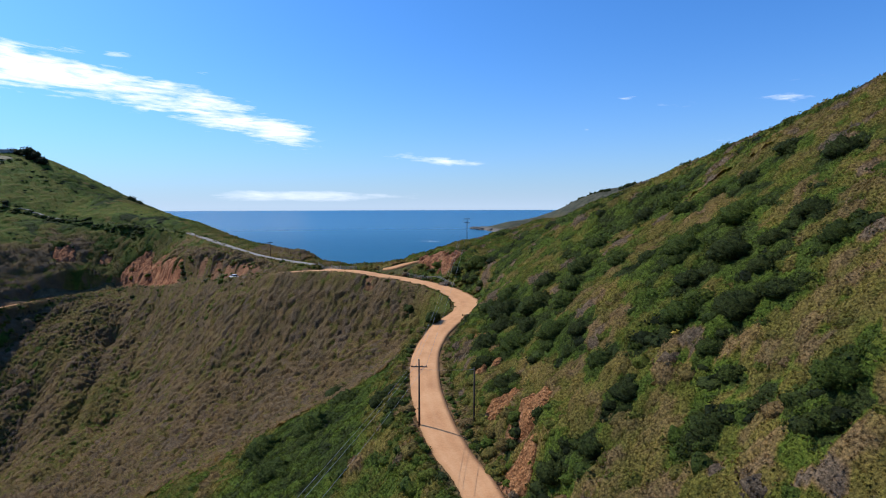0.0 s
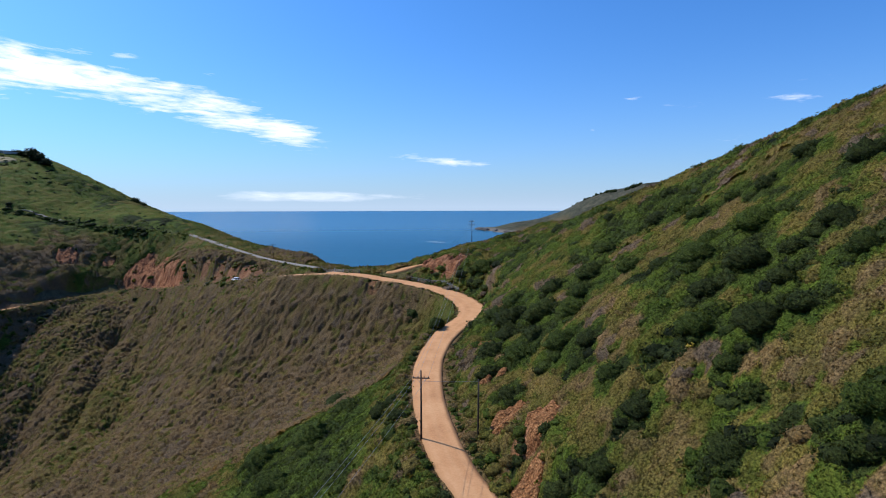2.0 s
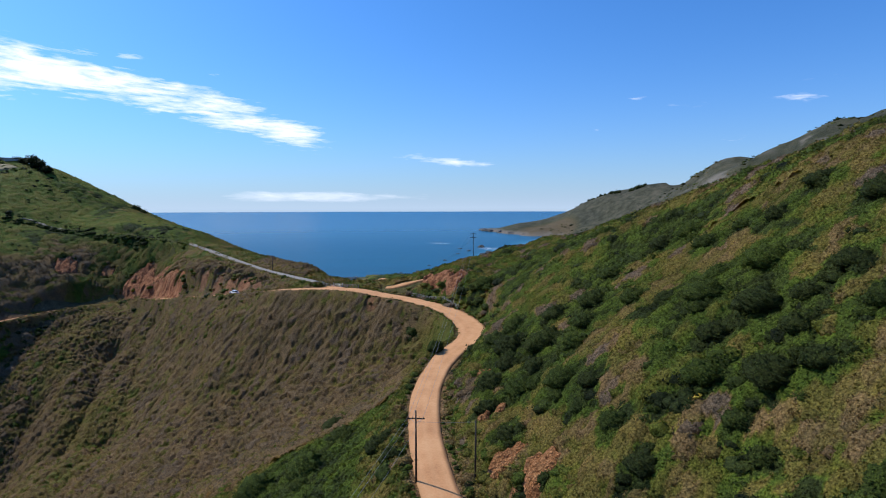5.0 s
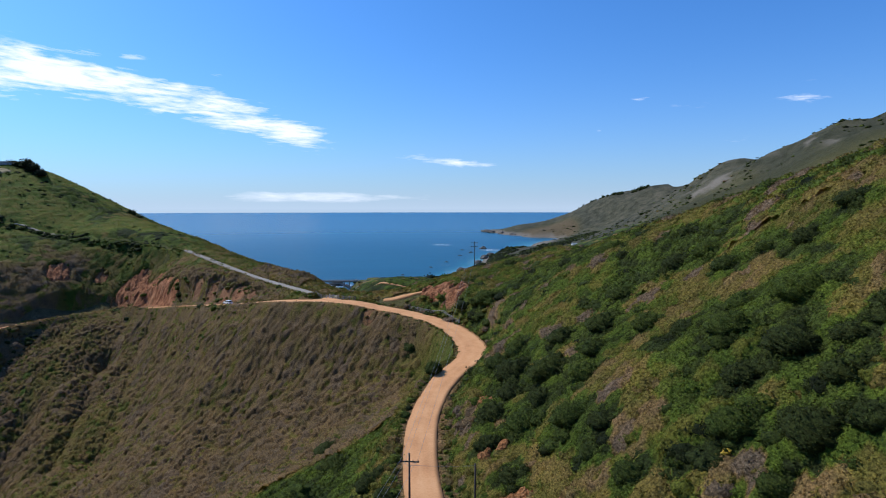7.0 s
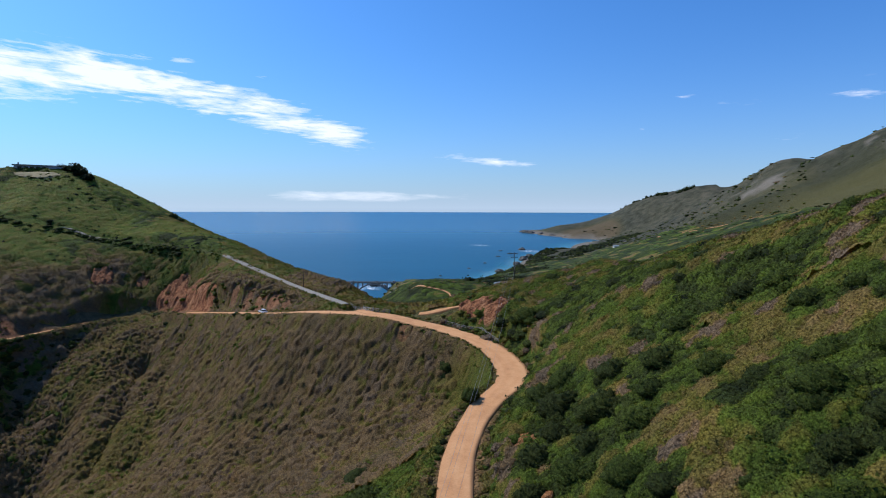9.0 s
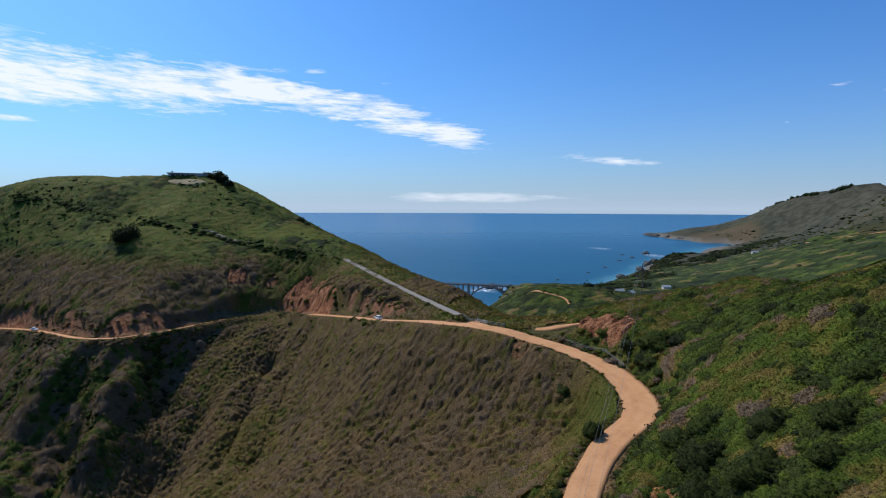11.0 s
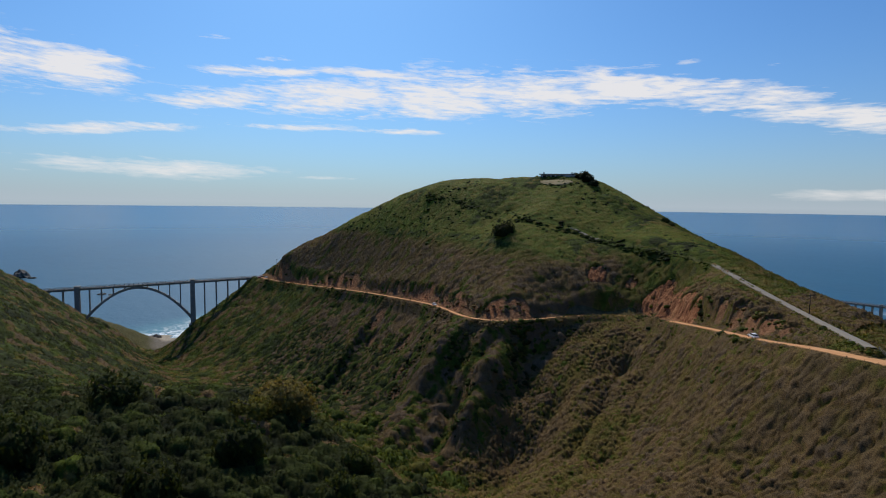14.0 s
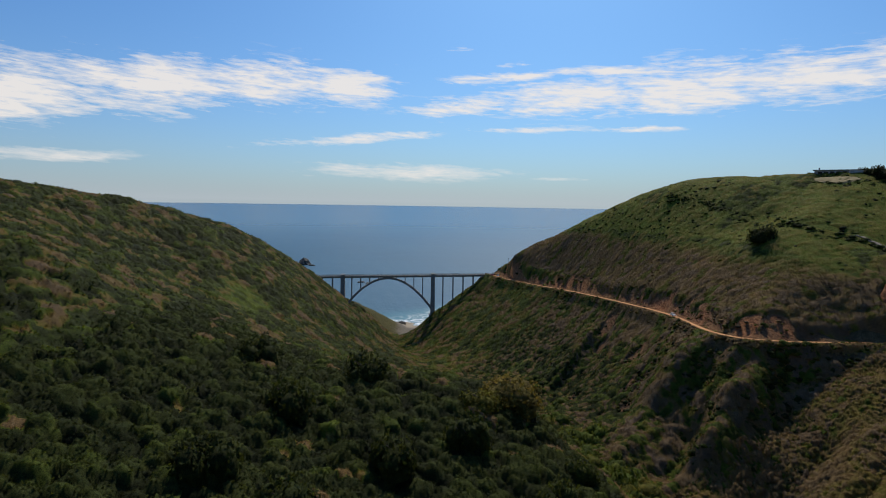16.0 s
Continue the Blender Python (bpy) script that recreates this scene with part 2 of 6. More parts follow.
def walk_line(line, step):
    """Points every step metres or so along a broken line."""
    out = []
    for a, b in zip(line, line[1:]):
        a, b = np.array(a, float), np.array(b, float)
        n = max(1, int(round(np.linalg.norm((b - a)[:2]) / step)))
        out += [a + (b - a) * k / n for k in range(n)]
    return np.array(out + [np.array(line[-1], float)])


def smooth_line(line, step=2.0):
    """A Catmull-Rom curve through a line's points."""
    p = np.array([line[0], *line, line[-1]], float)
    out = []
    for i in range(1, len(p) - 2):
        n = max(2, int(np.linalg.norm(p[i + 1] - p[i]) / step))
        for k in range(n):
            u = k / n
            out.append(0.5 * (2 * p[i] + (p[i + 1] - p[i - 1]) * u + (2 * p[i - 1] - 5 * p[i] + 4 * p[i + 1] - p[i + 2]) * u * u
                              + (3 * p[i] - p[i - 1] - 3 * p[i + 1] + p[i + 2]) * u ** 3))
    return np.array(out + [p[-1]])


def lattice(ix, iy, seed):
    h = np.sin(ix * 127.1 + iy * 311.7 + seed * 74.7) * 43758.5453
    return h - np.floor(h)


def value_noise(x, y, seed=0):
    ix, iy = np.floor(x), np.floor(y)
    u, v = x - ix, y - iy
    u, v = u * u * (3 - 2 * u), v * v * (3 - 2 * v)
    a, b = lattice(ix, iy, seed), lattice(ix + 1, iy, seed)
    c, d = lattice(ix, iy + 1, seed), lattice(ix + 1, iy + 1, seed)
    return a + (b - a) * u + (c - a) * v + (a - b - c + d) * u * v


def fbm(x, y, size, octaves=4, seed=0):
    total, amp, norm = 0.0, 1.0, 0.0
    for o in range(octaves):
        total = total + amp * value_noise(x / size + 17.3 * o, y / size - 9.1 * o, seed + o)
        norm, amp, size = norm + amp, amp * 0.5, size * 0.5
    return total / norm * 2 - 1


SPOTS = ("hill_bench", "below_road", "wood_near", "behind_wood", "near_slope", "near_foot", "behind", "far_side", "bench", "mid_slope", "hill_back",
         "south_face", "inland", "deep", "cliff", "headland")
ledge = walk_line(ROAD, 8.0)
ways = np.gradient(ledge[:, :2], axis=0)
ways /= np.linalg.norm(ways, axis=1)[:, None]
ledge = (ledge + np.stack([-ways[:, 1] * 7.5, ways[:, 0] * 7.5, np.full(len(ledge), -4.2)], 1))[(ledge[:, 0] < -14) & (ledge[:, 0] > -118)]
KNOTS = [walk_line(ROAD, 8.0), ledge, walk_line(ROAD_FAR, 14.0), walk_line(HIGHWAY, 60.0), walk_line(HIGHWAY_NORTH, 120.0), walk_line(HIGHWAY_SOUTH, 100.0)]
for key, line in LAND.items():
    far = np.hypot(*np.array(line, float)[:, :2].mean(0))
    KNOTS.append(np.array(line, float) if key in SPOTS else walk_line(line, max(12.0, far * 0.07)))
KNOTS = np.concatenate(KNOTS)
_, first = np.unique(np.round(KNOTS[:, :2] / 3.0), axis=0, return_index=True)
KNOTS = KNOTS[np.sort(first)]


def kernel(p, q):
    d = p[:, None, :] - q[None, :, :]
    return np.sqrt((d * d).sum(-1) + 9.0)


count = len(KNOTS)
system = np.zeros((count + 1, count + 1))
system[:count, :count] = kernel(KNOTS[:, :2], KNOTS[:, :2])
system[:count, :count] += np.eye(count) * 0.6
system[:count, count] = system[count, :count] = 1
WEIGHTS = np.linalg.solve(system, np.append(KNOTS[:, 2], 0.0))


def nearest_on(curve, x, y, reach):
    """For each place its distance from a curve, the curve's height there and the side (left is positive); far places get a large distance."""
    dist, high, side = np.full(x.shape, 1e6), np.zeros(x.shape), np.zeros(x.shape)
    lo, hi = curve[:, :2].min(0) - reach, curve[:, :2].max(0) + reach
    near = np.flatnonzero((x > lo[0]) & (x < hi[0]) & (y > lo[1]) & (y < hi[1]))
    ways = np.gradient(curve[:, :2], axis=0)
    for part in np.array_split(near, max(1, len(near) // 4000)):
        if len(part) == 0:
            continue
        dx = x[part][:, None] - curve[None, :, 0]
        dy = y[part][:, None] - curve[None, :, 1]
        d2 = dx * dx + dy * dy
        k = d2.argmin(1)
        r = np.arange(len(part))
        dist[part], high[part] = np.sqrt(d2[r, k]), curve[k, 2]
        side[part] = np.sign(ways[k, 0] * dy[r, k] - ways[k, 1] * dx[r, k])
    return dist, high, side


ROAD_LINE, FAR_LINE, DRIVE_LINE = smooth_line(ROAD), smooth_line(ROAD_FAR), smooth_line(LAND["drive"])
CREEK_LINE = smooth_line(LAND["creek"], 6.0)
# washed out channels down the flank
RILLS = [smooth_line(line, 2.0) for line in ([(-147, 272, 0), (-150, 253, 0), (-145, 234, 0), (-140, 216, 0), (-137, 198, 0)],
                                             [(-131, 264, 0), (-131, 250, 0), (-128, 236, 0), (-123, 214, 0)])]


def step01(v, a, b):
    t = np.clip((v - a) / (b - a), 0, 1)
    return t * t * (3 - 2 * t)


CENTRE = (0.0, 30.0)


def sea_level(x, y):
    """The sea lifts far out, to meet the true horizon within the view's reach."""
    r = np.hypot(x - CENTRE[0], y - CENTRE[1])
    return 120.0 * np.clip((r - 1300) / 3650, 0, None) ** 2


def height(x, y, rough=True):
    """The ground's height at the given places."""
    x, y = np.atleast_1d(np.asarray(x, float)), np.atleast_1d(np.asarray(y, float))
    z = np.empty_like(x)
    p = np.stack([x, y], 1)
    for s in range(0, len(p), 20000):
        z[s:s + 20000] = kernel(p[s:s + 20000], KNOTS[:, :2]) @ WEIGHTS[:count] + WEIGHTS[count]
    if rough:
        far = np.hypot(x, y - 30)
        land = step01(z, -1.0, 6.0)
        z = z + land * fbm(x, y, 38.0, 4, 3) * np.clip(far / 90, 0.5, 2.2) * (0.45 + 0.55 * step01(z, 40, 110))
        z = z + land * fbm(x, y, 9.0, 3, 8) * 0.55
        canyon = step01(-x, 120, 160) * step01(y, 150, 170) * (1 - step01(y, 222, 236)) * step01(x, -420, -330)
        z = z + canyon * (fbm(x, y, 15.0, 3, 14) * 2.4 + 4.0 - 14.0 * np.abs(fbm(x + 0.25 * y, y * 0.2, 30.0, 3, 15)))
        ridged = 1 - np.abs(fbm(x, y, 170.0, 4, 21)) * 2
        z = z + land * ridged * np.clip((far - 500) / 1500, 0, 1) * (22 - 14 * step01(far, 2100, 2400)) * step01(z, 50, 150)
        # runnels down the steep flank under the road
        flank = step01(-x, 30, 70) * step01(y, 120, 150) * (1 - step01(y, 255, 300)) * step01(x, -330, -240)
        z = z - flank * np.abs(fbm(x * 0.9 - y * 0.42 + 2.5 * fbm(x, y, 22.0, 2, 32), x * 0.08 + y * 0.18, 15.0, 3, 31)) * (1.7 + 1.8 * step01(-x, 85, 105) * (1 - step01(-x, 150, 175)))
        for rill in RILLS:
            d = nearest_on(rill, x, y, 12.0)[0]
            z = z - 1.7 * np.exp(-(d / (2.6 + 0.8 * fbm(x, y, 7.0, 2, 36))) ** 2)
    # the soil lies below the tops of the scrub that covers it
    z = z - 0.9 * step01(z, 1.0, 12.0) * (1 - step01(np.hypot(x, y - 30), 560, 700))
    # the far mountains fall away behind their crests
    bearing, r = np.degrees(np.arctan2(x, y - 30)), np.hypot(x, y - 30)
    behind_b = np.clip(r - 50 - np.interp(bearing, [4, 8.5, 10.7, 13.4, 16, 19.1, 22.6, 40], [3140, 3138, 3089, 2990, 2889, 2788, 2689, 2600]), 0, 400)
    behind_a = np.clip(r - 30 - np.interp(bearing, [16.1, 21.7, 23.1, 25.4, 28.9, 31.2, 36], [1989, 1890, 1789, 1690, 1640, 1590, 1520]), 0, 160)
    z = z - np.where(bearing > -4, behind_b, 0) * step01(y, 900, 1400) - behind_a * step01(bearing, 15, 18) * (1 - step01(r, 2150, 2350)) * 0.6
    for curve, half in ((ROAD_LINE, 3.9), (FAR_LINE, 2.6)):
        d, h, _ = nearest_on(curve, x, y, 16.0)
        z = z + 0.9 * (1 - step01(d, 7, 15)) * rough
        z = h - 0.12 + (z - h + 0.12) * step01(d, half, half + 5.0)
    d, h, _ = nearest_on(DRIVE_LINE, x, y, 10.0)
    return h - 0.1 + (z - h + 0.1) * step01(d, 1.8, 5.0) + sea_level(x, y)


def ground_at(x, y):
    return float(height([x], [y])[0])


def mesh_of(name, verts, faces):
    me = bpy.data.meshes.new(name)
    verts, faces = np.asarray(verts, np.float32), np.asarray(faces, np.int32)
    n = faces.shape[1]
    me.vertices.add(len(verts)), me.loops.add(faces.size), me.polygons.add(len(faces))
    me.vertices.foreach_set("co", verts.ravel())
    me.loops.foreach_set("vertex_index", faces.ravel())
    me.polygons.foreach_set("loop_start", np.arange(0, faces.size, n, dtype=np.int32))
    me.update(calc_edges=True)
    return me


def paint(me, name, values):
    """A number for each vertex, for the materials to read."""
    a = me.attributes.new(name, "FLOAT", "POINT")
    a.data.foreach_set("value", np.asarray(values, np.float32))


def grid_faces(rows, cols, closed=False):
    r, c = np.meshgrid(np.arange(rows - 1), np.arange(cols if closed else cols - 1), indexing="ij")
    a, b = r * cols + c, r * cols + (c + 1) % cols
    return np.stack([a, b, b + cols, a + cols], -1).reshape(-1, 4)


def zones(x, y, z):
    """What grows where: bare red earth, meadow, dry grey scrub, dense wood (0 to 1 each)."""
    soil, grass, dry, wood = (np.zeros_like(x) for _ in range(4))
    ragged = fbm(x, y, 14.0, 3, 41) * 0.8
    bend = step01(-x, 158, 164) * (1 - step01(-x, 196, 201))
    for curve, wide, weight in ((ROAD_LINE, 4.2, 0.4), (FAR_LINE, 3.6, 0.45 * (1 - bend))):
        d, h, side = nearest_on(curve, x, y, 30.0)
        soil = np.maximum(soil, weight * (1 - step01(d + ragged * 2, wide - 2.0, wide + 0.8)))
    # bare cuts above the road: place, radius, strength
    for sx, sy, r, s in ((-160, 295, 10, 1.0), (-150, 290, 12, 1.0), (-140, 281, 9, 1.0), (-131, 272, 7, 1.0), (-110, 260, 6, 0.55), (-101, 251, 5.5, 0.6),
                         (-92, 243, 6, 0.6), (-83, 236, 6, 0.7), (-75, 230, 5, 0.6), (-198, 293, 6, 1.0), (-181, 300, 4.5, 0.9), (-214, 246, 8, 0.75),
                         (-224, 238, 8, 0.85), (-1, 188, 5.4, 1.0), (3.5, 182, 5.2, 1.0), (-6, 190.5, 3.4, 0.9), (9.5, 83, 3.4, 1.0), (8, 96, 3.4, 0.9), (12, 76, 4.5, 1.0), (9.5, 70, 3.5, 0.9),
                         (8.5, 112, 3.5, 0.7), (14, 166, 3.4, 0.5), (-262, 205, 9, 0.5), (-285, 222, 9, 0.5), (-255, 196, 8, 0.6), (-338, 233, 8, 0.62), (-330, 224, 6, 0.6), (-306, 192, 8, 0.6), (-23, 183, 4, 0.6)):
        soil = np.maximum(soil, s * (1 - step01(np.hypot(x - sx, y - sy) / r + ragged * 0.45, 0.55, 1.0)))
    d, h, side = nearest_on(FAR_LINE, x, y, 30.0)
    cut = step01(-x, 228, 240) * (side < 0) * (1 - step01(d + 9 * fbm(x, y, 16.0, 3, 44), 4.0, 15.0))
    soil = np.maximum(soil, cut * (0.50 + 0.45 * step01(fbm(x * 1.3, y * 0.35, 9.0, 3, 45), -0.15, 0.3)))
    hill = step01(z, 128, 142) * step01(-x, 90, 150) * step01(y, 215, 260)
    grass = hill * step01(fbm(x, y, 45.0, 3, 51), -0.5, 0.05) * (0.55 + 0.45 * step01(z, 134, 146))
    grass = np.maximum(grass, 1.0 * (1 - step01(np.hypot((x + 240) / 36, (y - 295) / 14), 0.5, 1.0)))
    grass = np.maximum(grass, 0.8 * (1 - step01(np.hypot((x + 325) / 55, (y - 298) / 13), 0.5, 1.0)))
    grass = np.maximum(grass, 0.9 * (1 - step01(np.hypot((x + 388) / 26, (y + 4) / 24) + 0.3 * fbm(x, y, 14.0, 2, 53), 0.5, 1.0)))
    grass = np.maximum(grass, 0.85 * (1 - step01(np.hypot((x + 380) / 22, (y - 191) / 14), 0.5, 1.0)))
    grass = np.maximum(grass, 0.55 * step01(y, 430, 560) * (1 - step01(z, 100, 160)) * step01(fbm(x, y, 120.0, 3, 52), -0.4, 0.2))
    flank = step01(-x, 12, 40) * step01(y, 135, 160) * (1 - step01(y, 265, 300)) * step01(x, -420, -330)
    dry = flank * step01(fbm(x, y, 50.0, 3, 61), -0.6, 0.1)
    low_hill = step01(-x, 190, 240) * step01(y, 235, 250) * (1 - step01(z, 128, 146))
    dry = np.maximum(dry, 0.55 * low_hill)
    away = step01(np.hypot(x, y), 1100, 1500)
    field = 1 - step01(np.hypot((x - 440) / 190, (y - 2720) / 260), 0.7, 1.0)
    dry = np.maximum(dry, field)
    dry = np.maximum(dry, 0.25 * away * step01(fbm(x, y, 260.0, 3, 62), -0.3, 0.3))
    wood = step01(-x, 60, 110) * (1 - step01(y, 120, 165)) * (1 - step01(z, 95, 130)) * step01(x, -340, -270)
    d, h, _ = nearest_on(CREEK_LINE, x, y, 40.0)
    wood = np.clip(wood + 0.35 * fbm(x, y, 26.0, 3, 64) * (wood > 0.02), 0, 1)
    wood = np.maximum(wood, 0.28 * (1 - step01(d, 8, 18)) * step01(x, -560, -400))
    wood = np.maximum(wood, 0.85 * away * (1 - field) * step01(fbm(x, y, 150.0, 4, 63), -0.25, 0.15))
    return soil, grass * (1 - soil) * (1 - 0.6 * away), dry, wood

# ---------------------------------------------------------------- materials


def material(name, build):
    m = bpy.data.materials.new(name)
    m.use_nodes = True
    n = Nodes(m.node_tree)
    pos = n.add("ShaderNodeNewGeometry").outputs["Position"]
    out = n.add("ShaderNodeOutputMaterial")
    shader = build(n, pos)
    m.node_tree.links.new(shader, out.inputs[0])
    return m


def value(n, name):
    return n.add("ShaderNodeAttribute", attribute_name=name).outputs["Fac"]


def principled(n, colour, rough=0.8, bump=None, strength=0.4, distance=0.1, **more):
    ins = {"Base Color": colour, "Roughness": rough}
    ins.update({k.replace("_", " "): v for k, v in more.items()})
    if bump is not None:
        ins["Normal"] = n.add("ShaderNodeBump", {"Height": bump, "Strength": strength, "Distance": distance}).outputs[0]
    return n.add("ShaderNodeBsdfPrincipled", ins).outputs[0]


def earth(n, pos):
    big, mid, small = n.noise(pos, 0.035, 4), n.noise(pos, 0.35, 4), n.noise(pos, 2.2, 4, 0.65)
    scrub = n.ramp(mid, (0.30, (0.078, 0.076, 0.026)), (0.5, (0.125, 0.110, 0.038)), (0.72, (0.170, 0.138, 0.058)))
    meadow = n.ramp(mid, (0.30, (0.082, 0.120, 0.020)), (0.55, (0.130, 0.170, 0.027)), (0.75, (0.175, 0.190, 0.042)))
    grey = n.ramp(mid, (0.28, (0.095, 0.070, 0.038)), (0.5, (0.150, 0.110, 0.060)), (0.75, (0.215, 0.160, 0.092)))
    rills = n.noise(n.add("ShaderNodeMapping", {0: pos, 3: (0.55, 0.55, 0.07)}).outputs[0], 1.0, 4, 0.6, 0.4)
    red = n.ramp(n.math("ADD", n.math("MULTIPLY", small, 0.4), n.math("MULTIPLY", rills, 0.6)), (0.36, (0.10, 0.036, 0.018)), (0.5, (0.31, 0.125, 0.058)), (0.66, (0.49, 0.245, 0.120)))
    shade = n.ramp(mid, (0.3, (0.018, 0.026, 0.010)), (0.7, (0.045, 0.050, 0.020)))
    c = n.mix(n.math("MULTIPLY", value(n, "grass"), n.math("ADD", 0.45, big), clamp=True), scrub, meadow)
    c = n.mix(value(n, "dry"), c, grey)
    # wooded ground: the trees' shade is put into a dark soil colour
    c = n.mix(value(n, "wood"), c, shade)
    # far hills: olive scrub greyed by distance, haze put into its colour
    c = n.mix(value(n, "hazed_chaparral"), c, n.ramp(n.noise(pos, 0.03, 5, 0.65), (0.35, (0.046, 0.048, 0.032)), (0.5, (0.092, 0.088, 0.060)), (0.66, (0.152, 0.132, 0.092))))
    # tufts: lighter in the middle, with shade painted into the creases between
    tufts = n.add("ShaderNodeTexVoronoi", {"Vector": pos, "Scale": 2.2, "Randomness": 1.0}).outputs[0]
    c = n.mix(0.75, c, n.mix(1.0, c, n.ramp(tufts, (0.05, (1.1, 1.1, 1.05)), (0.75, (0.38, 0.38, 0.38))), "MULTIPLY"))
    c = n.mix(n.math("MULTIPLY", value(n, "soil"), n.math("ADD", 0.5, small), clamp=True), c, red)
    stony = n.ramp(small, (0.3, (0.10, 0.085, 0.065)), (0.7, (0.26, 0.22, 0.17)))
    c = n.mix(value(n, "rock"), c, stony)
    c = n.mix(value(n, "sand"), c, (0.42, 0.35, 0.26, 1))
    h = n.math("ADD", n.math("MULTIPLY", mid, 0.7), n.math("MULTIPLY", small, 0.35))
    h = n.math("ADD", h, n.math("MULTIPLY", n.math("SUBTRACT", 0.6, tufts), 0.35))
    h = n.math("ADD", h, n.math("MULTIPLY", n.math("MULTIPLY", rills, value(n, "soil")), 2.0))
    return principled(n, c, 0.95, h, 0.9, 1.2, Specular_IOR_Level=0.1)


def sea_water(n, pos):
    wave = n.add("ShaderNodeMapping", {0: pos, 3: (0.9, 1.5, 1.0)}).outputs[0]
    swell, chop = n.noise(wave, 0.018, 4, 0.6), n.noise(wave, 0.12, 4, 0.65)
    streak = n.noise(n.add("ShaderNodeMapping", {0: pos, 3: (0.0011, 0.0042, 1.0)}).outputs[0], 1.0, 4, 0.55, 0.6)
    deep = n.mix(streak, (0.003, 0.064, 0.112, 1), (0.006, 0.098, 0.160, 1))
    shoal = value(n, "shoal")
    c = n.mix(shoal, deep, (0.020, 0.170, 0.215, 1))
    foam = n.math("MULTIPLY", value(n, "foam"), n.math("MULTIPLY", n.math("SUBTRACT", n.noise(pos, 0.10, 5, 0.7, 1.0), 0.46), 9.0, clamp=True), clamp=True)
    specks = n.math("MULTIPLY", n.math("SUBTRACT", n.noise(wave, 0.035, 6, 0.75), 0.73), 12.0, clamp=True)
    foam = n.math("MAXIMUM", foam, n.math("MULTIPLY", specks, 0.6))
    c = n.mix(foam, c, (0.75, 0.8, 0.82, 1))
    h = n.math("ADD", n.math("MULTIPLY", swell, 3.0), chop)
    calm = value(n, "calm")
    h = n.math("MULTIPLY", h, n.math("SUBTRACT", 1.0, n.math("MULTIPLY", calm, 0.9)))
    rough = n.math("SUBTRACT", n.math("ADD", 0.42, n.math("MULTIPLY", foam, 0.5)), n.math("MULTIPLY", calm, 0.17))
    return principled(n, c, rough, h, 0.35, 1.0, IOR=1.33, Specular_IOR_Level=0.42)


def dirt_road(n, pos):
    big, small = n.noise(pos, 0.25, 4), n.noise(pos, 3.0, 4, 0.65)
    across = value(n, "across")
    tracks = n.math("POWER", n.math("ABSOLUTE", n.math("COSINE", n.math("MULTIPLY", across, 5.2))), 3.0)
    c = n.ramp(n.math("ADD", n.math("MULTIPLY", big, 0.6), n.math("MULTIPLY", small, 0.4)),
               (0.3, (0.43, 0.195, 0.084)), (0.5, (0.58, 0.285, 0.125)), (0.72, (0.68, 0.365, 0.175)))
    c = n.mix(n.math("MULTIPLY", tracks, 0.14), c, (0.70, 0.42, 0.215, 1))
    c = n.mix(n.math("MULTIPLY", n.math("SUBTRACT", n.math("ABSOLUTE", across), 0.72), 2.2, clamp=True), c, (0.30, 0.16, 0.075, 1))
    return principled(n, c, 0.95, small, 0.5, 0.05, Specular_IOR_Level=0.1)


def speckled(low, high, scale=1.0, rough=0.8, strength=0.4, distance=0.05, **more):
    def build(n, pos):
        big, small = n.noise(pos, 0.3 * scale, 4), n.noise(pos, 3.0 * scale, 4, 0.65)
        mixed = n.math("ADD", n.math("MULTIPLY", big, 0.5), n.math("MULTIPLY", small, 0.5))
        c = n.ramp(mixed, (0.32, low), (0.68, high))
        return principled(n, c, rough, small, strength, distance, **more)
    return build


EARTH = material("earth", earth)
SEA = material("sea_water", sea_water)
DIRT = material("dirt_road", dirt_road)
CONCRETE = material("weathered_concrete", speckled((0.20, 0.195, 0.18), (0.36, 0.35, 0.32), 0.5, 0.85))
ASPHALT = material("asphalt", speckled((0.045, 0.045, 0.045), (0.075, 0.075, 0.073), 1.0, 0.9))
DRIVE = material("pale_concrete", speckled((0.18, 0.15, 0.11), (0.29, 0.245, 0.185), 0.6, 0.9))
POLE_WOOD = material("creosoted_wood", speckled((0.022, 0.016, 0.012), (0.060, 0.045, 0.033), 2.0, 0.8))
ROCK = material("sea_rock", speckled((0.05, 0.042, 0.035), (0.16, 0.14, 0.115), 0.4, 0.9, 0.8, 0.5))

# ---------------------------------------------------------------- ground and sea


def bearings():
    """Close spacing over the seaward half circle, wide spacing inland."""
    a = np.concatenate([np.arange(-42, 118, 0.40), np.arange(118, 318, 2.0)])
    return np.radians(a)


az = bearings()
radii = np.append([0.02, 2.0, 4.0], 6.0 * np.exp(np.arange(0, math.log(4600 / 6.0), 0.0185)))
rr, aa = np.meshgrid(radii, az, indexing="ij")
gx, gy = (CENTRE[0] - np.sin(aa) * rr).ravel(), (CENTRE[1] + np.cos(aa) * rr).ravel()
gz = height(gx, gy)


